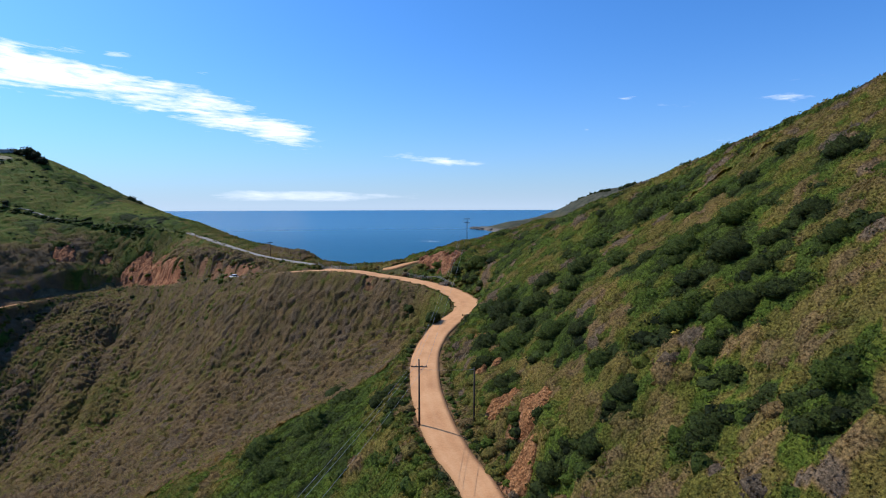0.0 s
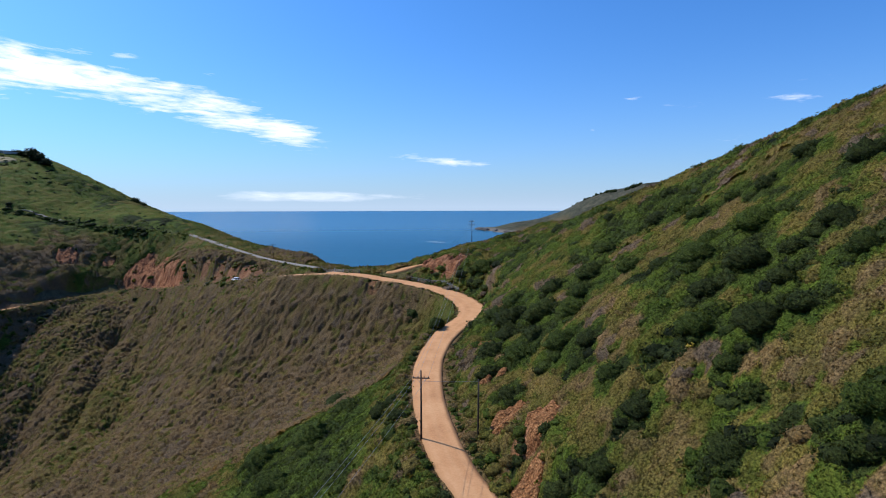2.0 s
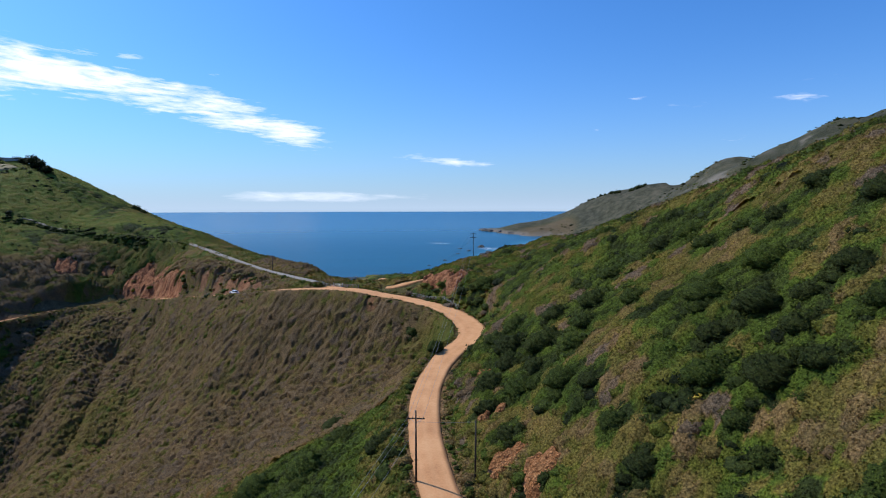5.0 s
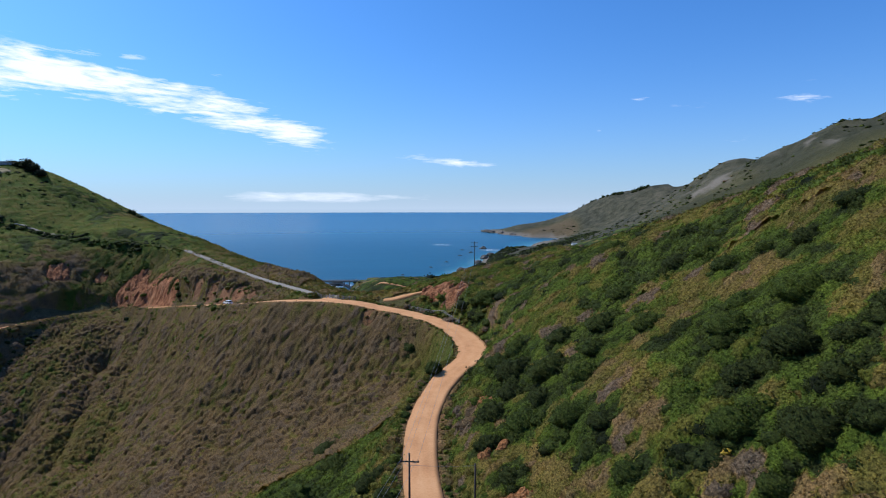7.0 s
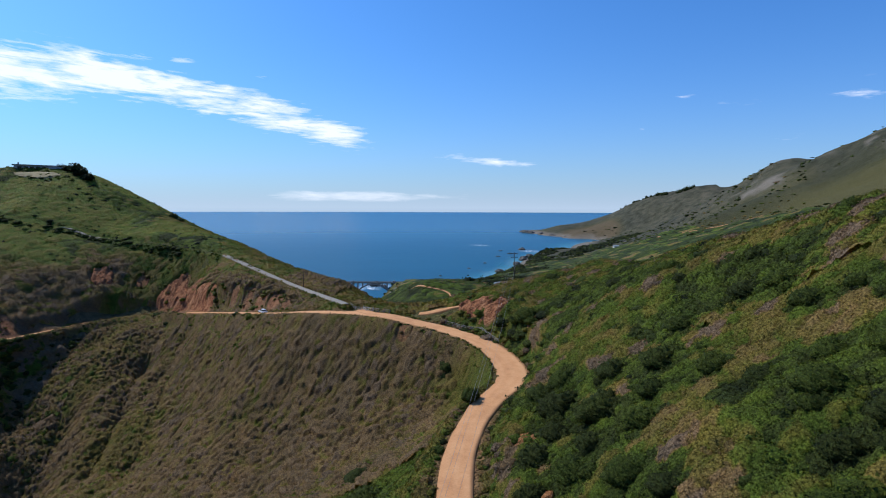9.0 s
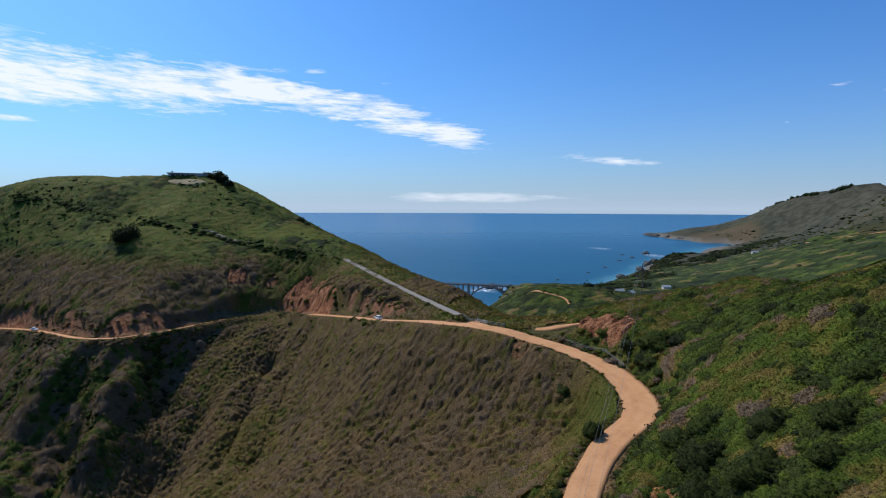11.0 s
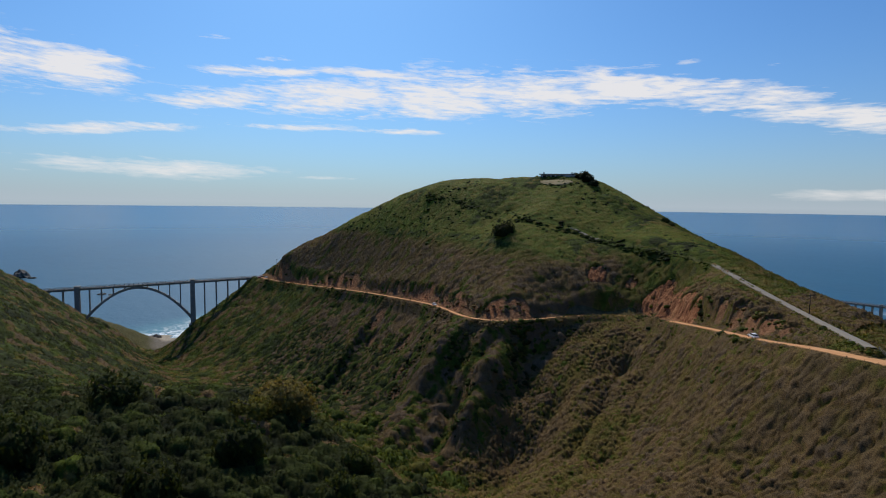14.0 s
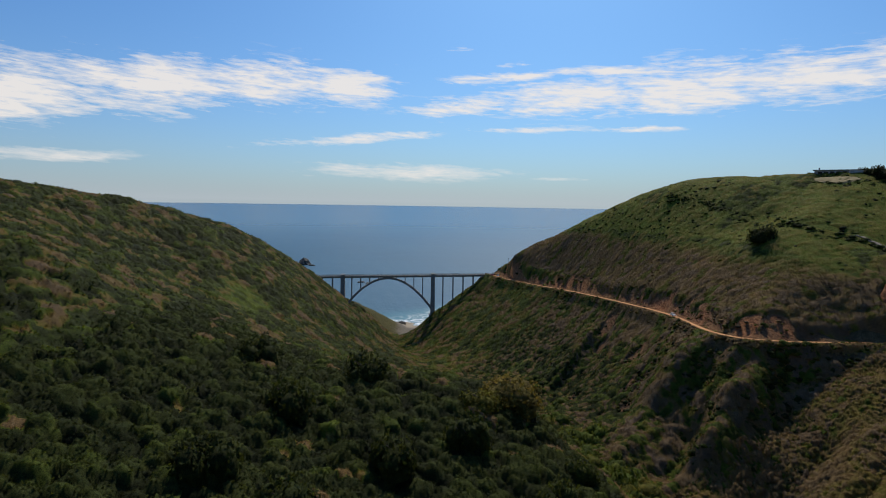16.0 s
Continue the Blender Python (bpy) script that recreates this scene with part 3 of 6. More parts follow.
ground = new("ground", mesh_of("ground", np.stack([gx, gy, gz], 1), grid_faces(len(radii), len(az), True)))
soil, grass, dry, wood = zones(gx, gy, gz)
level = sea_level(gx, gy)
far = np.hypot(gx, gy - 30)
shore_rock = (1 - step01(gz - level, 4, 10)) * step01(-gx, 400, 460) + (1 - step01(gz - level, 10, 26)) * step01(-gx, 60, 160) * (1 - step01(-gx, 400, 460)) + (1 - step01(gz - level, 6, 14)) * step01(gy, 850, 900)
scree = 0.95 * (1 - step01(np.hypot((gx - 650) / 55, (gy - 1440) / 95) + 0.9 * fbm(gx, gy, 40.0, 3, 71), 0.45, 0.8)) + 0.8 * step01(fbm(gx, gy, 60.0, 4, 74), 0.3, 0.42) * step01(gz, 270, 300) * (far < 2000)
shore_rock = np.maximum(shore_rock, 0.9 * (1 - step01(np.hypot((gx + 128) / 34, (gy - 800) / 60) + 0.4 * fbm(gx, gy, 20.0, 3, 73), 0.6, 1.0)))
sand = (1 - step01(np.hypot((gx + 730) / 30, (gy - 172) / 15), 0.7, 1.0))
for key, values in (("soil", soil), ("grass", grass), ("dry", dry), ("wood", wood), ("rock", np.clip(shore_rock + scree, 0, 1)), ("hazed_chaparral", step01(far, 1150, 1700) * 0.85 * (1 - dry * step01(gy, 2300, 2450) * (gx < 640))), ("sand", sand)):
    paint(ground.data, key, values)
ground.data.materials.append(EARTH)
ground.data.polygons.foreach_set("use_smooth", np.ones(len(ground.data.polygons), bool))
tagged(ground, "scrub covered coastal hills with green meadow and red earth banks", "ground", kind="structure")

sea_az = np.radians(np.arange(0, 360, 1.25))
sea_r = np.concatenate([np.arange(300, 1300, 16.0), 1300 * np.exp(np.arange(0, math.log(4950 / 1300) + 0.01, 0.02))])
sr, sa = np.meshgrid(sea_r, sea_az, indexing="ij")
sx, sy = (CENTRE[0] - np.sin(sa) * sr).ravel(), (CENTRE[1] + np.cos(sa) * sr).ravel()
sea = new("sea", mesh_of("sea", np.stack([sx, sy, sea_level(sx, sy)], 1), grid_faces(len(sea_r), len(sea_az), True)))
depth = sea_level(sx, sy) - height(sx, sy, False)
paint(sea.data, "shoal", (1 - step01(depth, 1, 12)) * (1 - step01(np.hypot(sx, sy), 2200, 2800)))
surf = np.zeros(len(sx))
for fx, fy, fr in ((-248, 1126, 26), (-43, 2294, 22), (135, 2070, 24), (-33, 2228, 16), (-300, 1000, 24), (-236, 1146, 24)):
    surf = np.maximum(surf, 1 - step01(np.hypot(sx - fx, (sy - fy) * 0.6) / fr, 0.5, 1.0))
paint(sea.data, "foam", np.maximum(surf, (1 - step01(depth + fbm(sx, sy, 60, 2, 5) * 3, 1.0, 5.5)) * (1 - step01(np.hypot(sx, sy), 2200, 2800)) * (1 - 0.75 * step01(sy, 900, 1000))))
paint(sea.data, "calm", step01(np.hypot(sx, sy - 30), 1200, 3600))
sea.data.materials.append(SEA)
sea.data.polygons.foreach_set("use_smooth", np.ones(len(sea.data.polygons), bool))
tagged(sea, "deep blue ocean, turquoise and foaming along the rocks", "sea", kind="structure")


def ribbon(name, curve, half, lift, mat, label, category, ragged=0.0, crown=0.0, drape=False):
    """A strip along a curve, a few vertices wide, with a slightly crowned back and skirts that sink into the ground."""
    ways = np.gradient(curve[:, :2], axis=0)
    ways /= np.linalg.norm(ways, axis=1)[:, None]
    nrm = np.stack([-ways[:, 1], ways[:, 0]], 1)
    offs = np.array([-1.0, -0.985, -0.75, -0.5, -0.25, 0, 0.25, 0.5, 0.75, 0.985, 1.0])
    w = np.broadcast_to(half, len(curve)) * (1 + ragged * fbm(curve[:, 0], curve[:, 1], 9.0, 3, 5))
    verts, across = [], []
    for k, o in enumerate(offs):
        p = curve[:, :2] + nrm * (w * o)[:, None]
        z = curve[:, 2] + lift + crown * (1 - o * o) - (0.5 if abs(o) == 1.0 else 0.0)
        if drape:
            z = height(p[:, 0], p[:, 1]) + lift - (0.5 if abs(o) == 1.0 else 0.0)
        verts.append(np.column_stack([p, z]))
        across.append(np.full(len(curve), o))
    verts, across = np.stack(verts, 1).reshape(-1, 3), np.stack(across, 1).ravel()
    ob = new(name, mesh_of(name, verts, grid_faces(len(curve), len(offs))[:, ::-1]))
    paint(ob.data, "across", across)
    ob.data.materials.append(mat)
    ob.data.polygons.foreach_set("use_smooth", np.ones(len(ob.data.polygons), bool))
    return tagged(ob, label, category, kind="structure")


half = np.interp(ROAD_LINE[:, 1] + 0 * ROAD_LINE[:, 0], [60, 140, 150, 175, 195, 215], [2.6, 2.9, 3.8, 3.4, 3.2, 2.2])
ribbon("road", ROAD_LINE, half, 0.04, DIRT, "winding tan dirt road with wheel tracks", "dirt road", 0.10, 0.06)
narrow = np.interp(FAR_LINE[:, 0], [-206, -198, -162, -156], [1.45, 0.55, 0.55, 1.45])
ribbon("road_far", FAR_LINE, narrow, 0.10, DIRT, "narrow dirt road cut along the hillside", "dirt road", 0.12, 0.05)
ribbon("driveway", smooth_line(LAND["drive"][:4]), 1.4, 0.45, DRIVE, "pale concrete driveway climbing the hill", "driveway", 0.12, drape=True)
ribbon("driveway_upper", smooth_line(LAND["drive"][5:7]), 1.5, 0.45, DRIVE, "short pale stretch of driveway higher up the hill", "driveway", 0.12, drape=True)
ribbon("highway", smooth_line(HIGHWAY, 6.0), 4.0, 0.35, ASPHALT, "asphalt coast highway along the cliffs", "road", 0.0, 0.05)
ribbon("highway_north", smooth_line(HIGHWAY_NORTH, 6.0), 4.0, 0.6, ASPHALT, "asphalt coast highway on the terrace", "road", 0.0, 0.05)
ribbon("highway_south", smooth_line(HIGHWAY_SOUTH, 6.0), 4.0, 0.35, ASPHALT, "asphalt coast highway south of the bridge", "road", 0.0, 0.05)


def draped(line, step=3.0):
    """A curve laid on the ground."""
    p = smooth_line([(a, b, 0.0) for a, b in line], step)
    p[:, 2] = height(p[:, 0], p[:, 1])
    return p


TURNOUT = draped([(-21, 195), (-14, 192.8), (-8, 191)], 1.0)
FORECOURT = draped([(-36, 195.5), (-39, 199.5), (-42.5, 204)], 1.0)
TRAIL = draped([(-92, 640), (-78, 628), (-66, 622), (-53, 618), (-44, 610), (-40, 596)])
NORTH_LINE = smooth_line(HIGHWAY_NORTH, 6.0)
BARE_WAYS = ((TURNOUT, 1.0), (FORECOURT, 2.2), (TRAIL, 1.6), (NORTH_LINE, 4.5))
ribbon("forecourt", FORECOURT, 1.8, 0.25, DIRT, "bare dirt widening in front of the driveway's gate", "dirt road", 0.2, drape=True)
ribbon("turnout", TURNOUT, 0.45, 0.3, DIRT, "bare dirt path branching off beside the gate", "path", 0.25, drape=True)
ribbon("trail", TRAIL, 1.1, 0.7, DIRT, "pale footpath winding over the far knoll", "path", 0.15, drape=True)
ribbon("far_track", draped([(320, 1250), (350, 1244), (385, 1231), (416, 1211), (461, 1186), (520, 1150)], 8.0), 1.8, 1.2, DIRT, "dirt track across the far mountainside", "path", 0.6, drape=True)
ribbon("terrace_track", draped([(290, 826), (304, 836), (322, 850), (340, 863)], 5.0), 1.6, 0.8, DIRT, "dirt track over the far green slope", "path", 0.3, drape=True)


def bank(name, box, step, deep, label, mat, rough=0.2):
    """A bare cut bank of earth, furrowed by rain down its fall line."""
    xs, ys = np.arange(box[0], box[1], step), np.arange(box[2], box[3], step)
    bx, by = (v.ravel() for v in np.meshgrid(xs, ys))
    base = height(bx, by)
    bare, _, _, _ = zones(bx, by, base)
    clear = np.minimum(nearest_on(ROAD_LINE, bx, by, 12.0)[0] - 3.4, nearest_on(FAR_LINE, bx, by, 12.0)[0] - 2.2)
    plane = np.linalg.lstsq(np.stack([bx, by, np.ones(len(bx))], 1)[bare > 0.5], base[bare > 0.5], rcond=None)[0]
    fall = plane[:2] / np.linalg.norm(plane[:2])
    u, v = bx * fall[1] - by * fall[0], bx * fall[0] + by * fall[1]
    rill = 1 - np.abs(fbm(u, v * 0.18, 2.4, 3, 161)) * 2.2
    show = step01(bare + 0.5 * fbm(bx, by, 2.5, 2, 77) + 0.8 * fbm(u, v * 0.5, 2.4, 3, 78), 0.42, 0.85) * step01(clear, 0.2, 1.0)
    crag = 1 - 2.4 * np.abs(fbm(u, v * 0.55, 1.5, 3, 164))
    top = base + show * (0.15 + rill * deep + rough * crag + 0.7 * rough * fbm(bx, by, 0.8, 2, 163)) - (1 - show) * 0.7
    faces = grid_faces(len(ys), len(xs))
    faces = faces[(show > 0.02)[faces].any(1)]
    used, faces = np.unique(faces, return_inverse=True)
    ob = new(name, mesh_of(name, np.stack([bx, by, top], 1)[used], faces.reshape(-1, 4)))
    paint(ob.data, "soil", np.ones(len(used)))
    ob.data.materials.append(mat)
    return tagged(ob, label, "earth bank", kind="structure")


def broken_earth(n, pos):
    """Crumbling orange subsoil: fall lines, loose stones and darker cracks."""
    runs = n.noise(n.add("ShaderNodeMapping", {0: pos, 3: (1.6, 1.6, 0.35)}).outputs[0], 1.0, 5, 0.65, 0.6)
    stones = n.add("ShaderNodeTexVoronoi", {"Vector": pos, "Scale": 2.6, "Randomness": 1.0}).outputs[0]
    grit = n.noise(pos, 5.0, 4, 0.7)
    mixed = n.math("ADD", n.math("MULTIPLY", runs, 0.6), n.math("MULTIPLY", grit, 0.4))
    c = n.ramp(mixed, (0.32, (0.13, 0.048, 0.020)), (0.47, (0.36, 0.155, 0.060)), (0.66, (0.60, 0.310, 0.135)))
    c = n.mix(0.7, c, n.mix(1.0, c, n.ramp(stones, (0.1, (1.15, 1.12, 1.1)), (0.62, (0.42, 0.40, 0.38))), "MULTIPLY"))
    relief = n.math("ADD", n.math("MULTIPLY", n.math("SUBTRACT", 0.7, stones), 0.6), mixed)
    return principled(n, c, 0.95, relief, 1.0, 0.6, Specular_IOR_Level=0.1)


TAN_EARTH = material("tan_earth", broken_earth)
bank("bank_saddle", (-40, 22, 158, 204), 0.4, 1.0, "furrowed red earth cut beside the gate", EARTH)
bank("bank_road", (5, 20, 62, 118), 0.28, 0.8, "crumbling orange earth bank above the dirt road", TAN_EARTH, 0.55)
bank("bank_scar", (-208, -122, 262, 312), 0.5, 1.1, "furrowed red landslip above the far dirt road", EARTH)

# ---------------------------------------------------------------- growing things
rng = np.random.default_rng(11)


def leafy(n):
    """Material of foliage: the plant's own hue; tone differs by leaf clump and carries painted shade."""
    def build(n, pos):
        hue, tone = value(n, "hue"), value(n, "tone")
        c = n.ramp(hue, (0.0, (0.024, 0.032, 0.012)), (0.16, (0.056, 0.073, 0.018)), (0.32, (0.104, 0.148, 0.020)), (0.46, (0.150, 0.146, 0.027)),
                   (0.60, (0.214, 0.163, 0.046)), (0.74, (0.238, 0.154, 0.073)), (0.88, (0.214, 0.145, 0.088)), (1.0, (0.198, 0.141, 0.100)))
        # low tone darkens the colour, partly as painted shade in hollows
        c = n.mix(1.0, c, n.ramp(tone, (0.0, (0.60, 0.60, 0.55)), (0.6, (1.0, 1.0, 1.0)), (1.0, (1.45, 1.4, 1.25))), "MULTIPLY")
        c = n.mix(1.0, c, n.ramp(n.noise(pos, 0.12, 3), (0.3, (0.80, 0.84, 0.82)), (0.7, (1.2, 1.15, 1.05))), "MULTIPLY")
        # sprigs: lighter tips, and the shade of the gaps between them painted dark
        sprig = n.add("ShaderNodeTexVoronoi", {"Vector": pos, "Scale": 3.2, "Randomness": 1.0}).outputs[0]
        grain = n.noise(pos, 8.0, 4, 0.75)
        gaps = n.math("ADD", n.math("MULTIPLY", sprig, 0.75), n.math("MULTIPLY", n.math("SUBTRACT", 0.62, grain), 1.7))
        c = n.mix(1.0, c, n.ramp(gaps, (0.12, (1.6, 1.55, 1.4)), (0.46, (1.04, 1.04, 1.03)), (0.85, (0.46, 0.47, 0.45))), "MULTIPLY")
        # leaves are shaded with the roundness of the whole cushion
        out = n.add("ShaderNodeVectorTransform", {0: n.add("ShaderNodeAttribute", attribute_name="dome").outputs["Vector"]}, vector_type="NORMAL",
                    convert_from="OBJECT", convert_to="WORLD").outputs[0]
        own = n.add("ShaderNodeNewGeometry").outputs["Normal"]
        soft = n.add("ShaderNodeMix", {0: 0.25, 4: out, 5: own}, data_type="VECTOR").outputs[1]
        soft = n.add("ShaderNodeVectorMath", {0: soft}, operation="NORMALIZE").outputs[0]
        bumped = n.add("ShaderNodeBump", {"Height": n.math("SUBTRACT", 1.0, gaps), "Strength": 0.7, "Distance": 0.25, "Normal": soft}).outputs[0]
        body = principled(n, c, 0.75, Specular_IOR_Level=0.1, Normal=bumped)
        # sunlight comes through the leaves
        through_leaf = n.add("ShaderNodeBsdfTranslucent", {"Color": n.mix(1.0, c, (1.25, 1.15, 0.7, 1), "MULTIPLY"), "Normal": bumped}).outputs[0]
        return n.add("ShaderNodeMixShader", {0: 0.28, 1: body, 2: through_leaf}).outputs[0]
    return build


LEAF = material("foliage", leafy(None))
BARK = material("bark", speckled((0.045, 0.035, 0.026), (0.12, 0.095, 0.07), 2.0, 0.9))


def dome(rows, cols, seed, squash=0.8):
    """A closed lumpy cushion of radius 1, standing on z = 0; returns vertices and triangles."""
    r = np.random.default_rng(seed)
    lat = np.linspace(0, 1, rows + 1)[1:]
    v = [(0, 0, squash)]
    for i, a in enumerate(lat):
        for k in range(cols):
            t = (k + 0.5 * (i % 2)) / cols * 2 * math.pi
            m = 1 + r.uniform(-0.16, 0.16)
            s, c = math.sin(a * math.pi * 0.56), math.cos(a * math.pi * 0.56)
            v.append((s * math.cos(t) * m, s * math.sin(t) * m, (c * m) * squash))
    f = [(0, 1 + k, 1 + (k + 1) % cols) for k in range(cols)]
    for i in range(rows - 1):
        for k in range(cols):
            a, b = 1 + i * cols + k, 1 + i * cols + (k + 1) % cols
            f += [(a, a + cols, b), (b, a + cols, b + cols)]
    return np.array(v), np.array(f)


def bush_shape(leaves, leaf, rows, cols, seed, lobes=5, squash=0.8, spread=0.18):
    """A bush of several lobes: an inner cushion for each, toned dark as inner shade, covered with leaf clumps. Returns
    vertices, triangles, tones.
    """
    r = np.random.default_rng(seed)
    V, F, T, N, at = [], [], [], [], 0
    for k in range(lobes):
        if lobes == 1:
            c, rad = np.zeros(3), 0.9
        else:
            t, d = r.uniform(0, 2 * math.pi), r.uniform(0.25, 0.62)
            c, rad = np.array([math.cos(t) * d, math.sin(t) * d, r.uniform(-0.08, 0.22)]), r.uniform(0.40, 0.60)
        dv, df = dome(rows, cols, seed * 31 + k, squash * r.uniform(0.9, 1.25))
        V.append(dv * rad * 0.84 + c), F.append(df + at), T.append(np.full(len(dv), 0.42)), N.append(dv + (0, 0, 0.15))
        at += len(dv)
        n = leaves // lobes
        u = r.normal(size=(n, 3))
        u[:, 2] = np.abs(u[:, 2]) * 0.9 - 0.12
        u /= np.linalg.norm(u, axis=1)[:, None]
        p = u * (rad * (1 + r.normal(0, spread, n) * 0.7))[:, None] * (1, 1, squash * 1.1) + c
        a = r.normal(size=(n, 3)) + u * 0.2
        a -= u * (a * u).sum(1)[:, None] * 0.6
        a /= np.linalg.norm(a, axis=1)[:, None]
        b = np.cross(u + r.normal(0, 0.5, (n, 3)), a)
        b /= np.linalg.norm(b, axis=1)[:, None] + 1e-9
        s = leaf * r.uniform(0.6, 1.4, n)[:, None]
        tri = np.stack([p - a * s, p + a * s * 0.8 + b * s * 0.6, p - b * s * 0.9 + u * s * 0.5], 1).reshape(-1, 3)
        V.append(tri), F.append(np.arange(n * 3).reshape(-1, 3) + at)
        # chance tones, plus painted top light: leaves get lighter with height
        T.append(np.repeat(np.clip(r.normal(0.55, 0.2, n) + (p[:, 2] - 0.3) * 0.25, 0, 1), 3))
        N.append(np.repeat(u + r.normal(0, 0.28, (n, 3)) + (0, 0, 0.2), 3, 0))
        at += n * 3
    V, F, T, N = np.concatenate(V), np.concatenate(F), np.concatenate(T), np.concatenate(N)
    V[:, 2] = np.maximum(V[:, 2], -0.25)
    return V, F, T, N / (np.linalg.norm(N, axis=1)[:, None] + 1e-9)


def cushion(leaves, leaf, rows, cols, seed, lobes=9, squash=0.8, swell=0.34):
    """A rounded shrub of radius 1: one body swollen into lobes, grown over with small leaves. Returns vertices, triangles, tones, outward ways."""
    r = np.random.default_rng(seed)
    t, h = np.arange(lobes) * 2.399 + r.uniform(0, 6), (np.arange(lobes) + r.uniform(0.1, 0.9, lobes)) / lobes
    h = h * 1.05 - 0.05
    knobs = np.stack([np.cos(t) * np.sqrt(np.clip(1 - h * h, 0, 1)), np.sin(t) * np.sqrt(np.clip(1 - h * h, 0, 1)), h], 1)
    big = r.uniform(0.7, 1.1, lobes)
    wide = 0.95 / math.sqrt(lobes)

    def surface(u):
        d2 = ((u[:, None] - knobs[None]) ** 2).sum(-1)
        pull = np.exp(-d2 / (2 * wide * wide)) * big
        k = pull.argmax(1)
        rad = 1 - swell + swell * pull.max(1)
        way = u * 0.5 + (u - knobs[k]) * 1.4 + (0, 0, 0.1)
        return rad, way / (np.linalg.norm(way, axis=1)[:, None] + 1e-9)

    lat = np.linspace(0, 1, rows + 1)[1:] * math.pi * 0.60
    turn = np.arange(cols) / cols * 2 * math.pi
    u = np.array([(0, 0, 1)] + [(math.sin(a) * math.cos(b + 0.5 * i), math.sin(a) * math.sin(b + 0.5 * i), math.cos(a)) for i, a in enumerate(lat) for b in turn])
    rad, way = surface(u)
    body = u * (rad * 0.93 * (1 + r.uniform(-0.05, 0.05, len(u))))[:, None] * (1, 1, squash)
    f = [(0, 1 + k, 1 + (k + 1) % cols) for k in range(cols)]
    for i in range(rows - 1):
        for k in range(cols):
            a, b = 1 + i * cols + k, 1 + i * cols + (k + 1) % cols
            f += [(a, a + cols, b), (b, a + cols, b + cols)]
    v = r.normal(size=(leaves, 3))
    v[:, 2] = np.abs(v[:, 2]) - 0.25
    v /= np.linalg.norm(v, axis=1)[:, None]
    rad, out = surface(v)
    p = v * (rad * (1 + np.abs(r.normal(0, 0.05, leaves)) - 0.03))[:, None] * (1, 1, squash)
    a = np.cross(out, r.normal(size=(leaves, 3)))
    a = a / (np.linalg.norm(a, axis=1)[:, None] + 1e-9) + out * r.uniform(0.1, 0.8, leaves)[:, None]
    b = np.cross(out + r.normal(0, 0.4, (leaves, 3)), a)
    b /= np.linalg.norm(b, axis=1)[:, None] + 1e-9
    size = leaf * r.uniform(0.6, 1.35, leaves)[:, None]
    tri = np.stack([p - b * size * 0.6, p + b * size * 0.6, p + a * size], 1).reshape(-1, 3)
    tone = np.repeat(np.clip(r.normal(0.56, 0.22, leaves), 0, 1), 3)
    ways = np.repeat(out + r.normal(0, 0.2, (leaves, 3)), 3, 0)
    V, N = np.concatenate([body, tri]), np.concatenate([way, ways])
    F = np.concatenate([np.array(f), np.arange(leaves * 3).reshape(-1, 3) + len(body)])
    V[:, 2] = np.maximum(V[:, 2], -0.25)
    # the body is toned darker than its leaves, as shade beneath them
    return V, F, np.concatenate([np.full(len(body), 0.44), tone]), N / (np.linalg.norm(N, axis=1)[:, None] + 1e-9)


def paint_ways(me, ways):
    """The direction that each vertex of a plant faces, outward from its cushion."""
    a = me.attributes.new("dome", "FLOAT_VECTOR", "POINT")
    a.data.foreach_set("vector", np.asarray(ways, np.float32).ravel())


def scatter_mesh(name, shapes, x, y, z, wide, tall, hue, label, category, sink=0.12):
    """Many plants in one mesh: each a turned and scaled copy of one of the shapes."""
    V, F, H, T, N, at = [], [], [], [], [], 0
    pick = rng.integers(0, len(shapes), len(x))
    turn = rng.uniform(0, 2 * math.pi, len(x))
    for k, (v, f, t, nrm) in enumerate(shapes):
        i = np.flatnonzero(pick == k)
        if len(i) == 0:
            continue
        c, s = np.cos(turn[i])[:, None], np.sin(turn[i])[:, None]
        vx = (v[:, 0] * c - v[:, 1] * s) * wide[i][:, None] + x[i][:, None]
        vy = (v[:, 0] * s + v[:, 1] * c) * wide[i][:, None] + y[i][:, None]
        vz = v[:, 2] * tall[i][:, None] + (z[i] - sink * tall[i])[:, None]
        V.append(np.stack([vx, vy, vz], -1).reshape(-1, 3))
        N.append(np.stack([nrm[:, 0] * c - nrm[:, 1] * s, nrm[:, 0] * s + nrm[:, 1] * c, np.broadcast_to(nrm[:, 2], (len(i), len(v)))], -1).reshape(-1, 3))
        F.append((f[None] + (np.arange(len(i)) * len(v))[:, None, None] + at).reshape(-1, 3))
        H.append(np.repeat(hue[i], len(v))), T.append(np.tile(t, len(i)))
        at += len(i) * len(v)
    ob = new(name, mesh_of(name, np.concatenate(V), np.concatenate(F)))
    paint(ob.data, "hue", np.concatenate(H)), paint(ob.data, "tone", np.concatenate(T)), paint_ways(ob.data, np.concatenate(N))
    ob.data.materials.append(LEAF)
    return tagged(ob, label, category, kind="stuff")


def spots(x0, x1, y0, y1, gap):
    """Jittered places over a stretch of the plan."""
    gx, gy = np.meshgrid(np.arange(x0, x1, gap), np.arange(y0, y1, gap))
    gx, gy = gx.ravel() + rng.uniform(-0.48, 0.48, gx.size) * gap, gy.ravel() + rng.uniform(-0.48, 0.48, gy.size) * gap
    return gx, gy


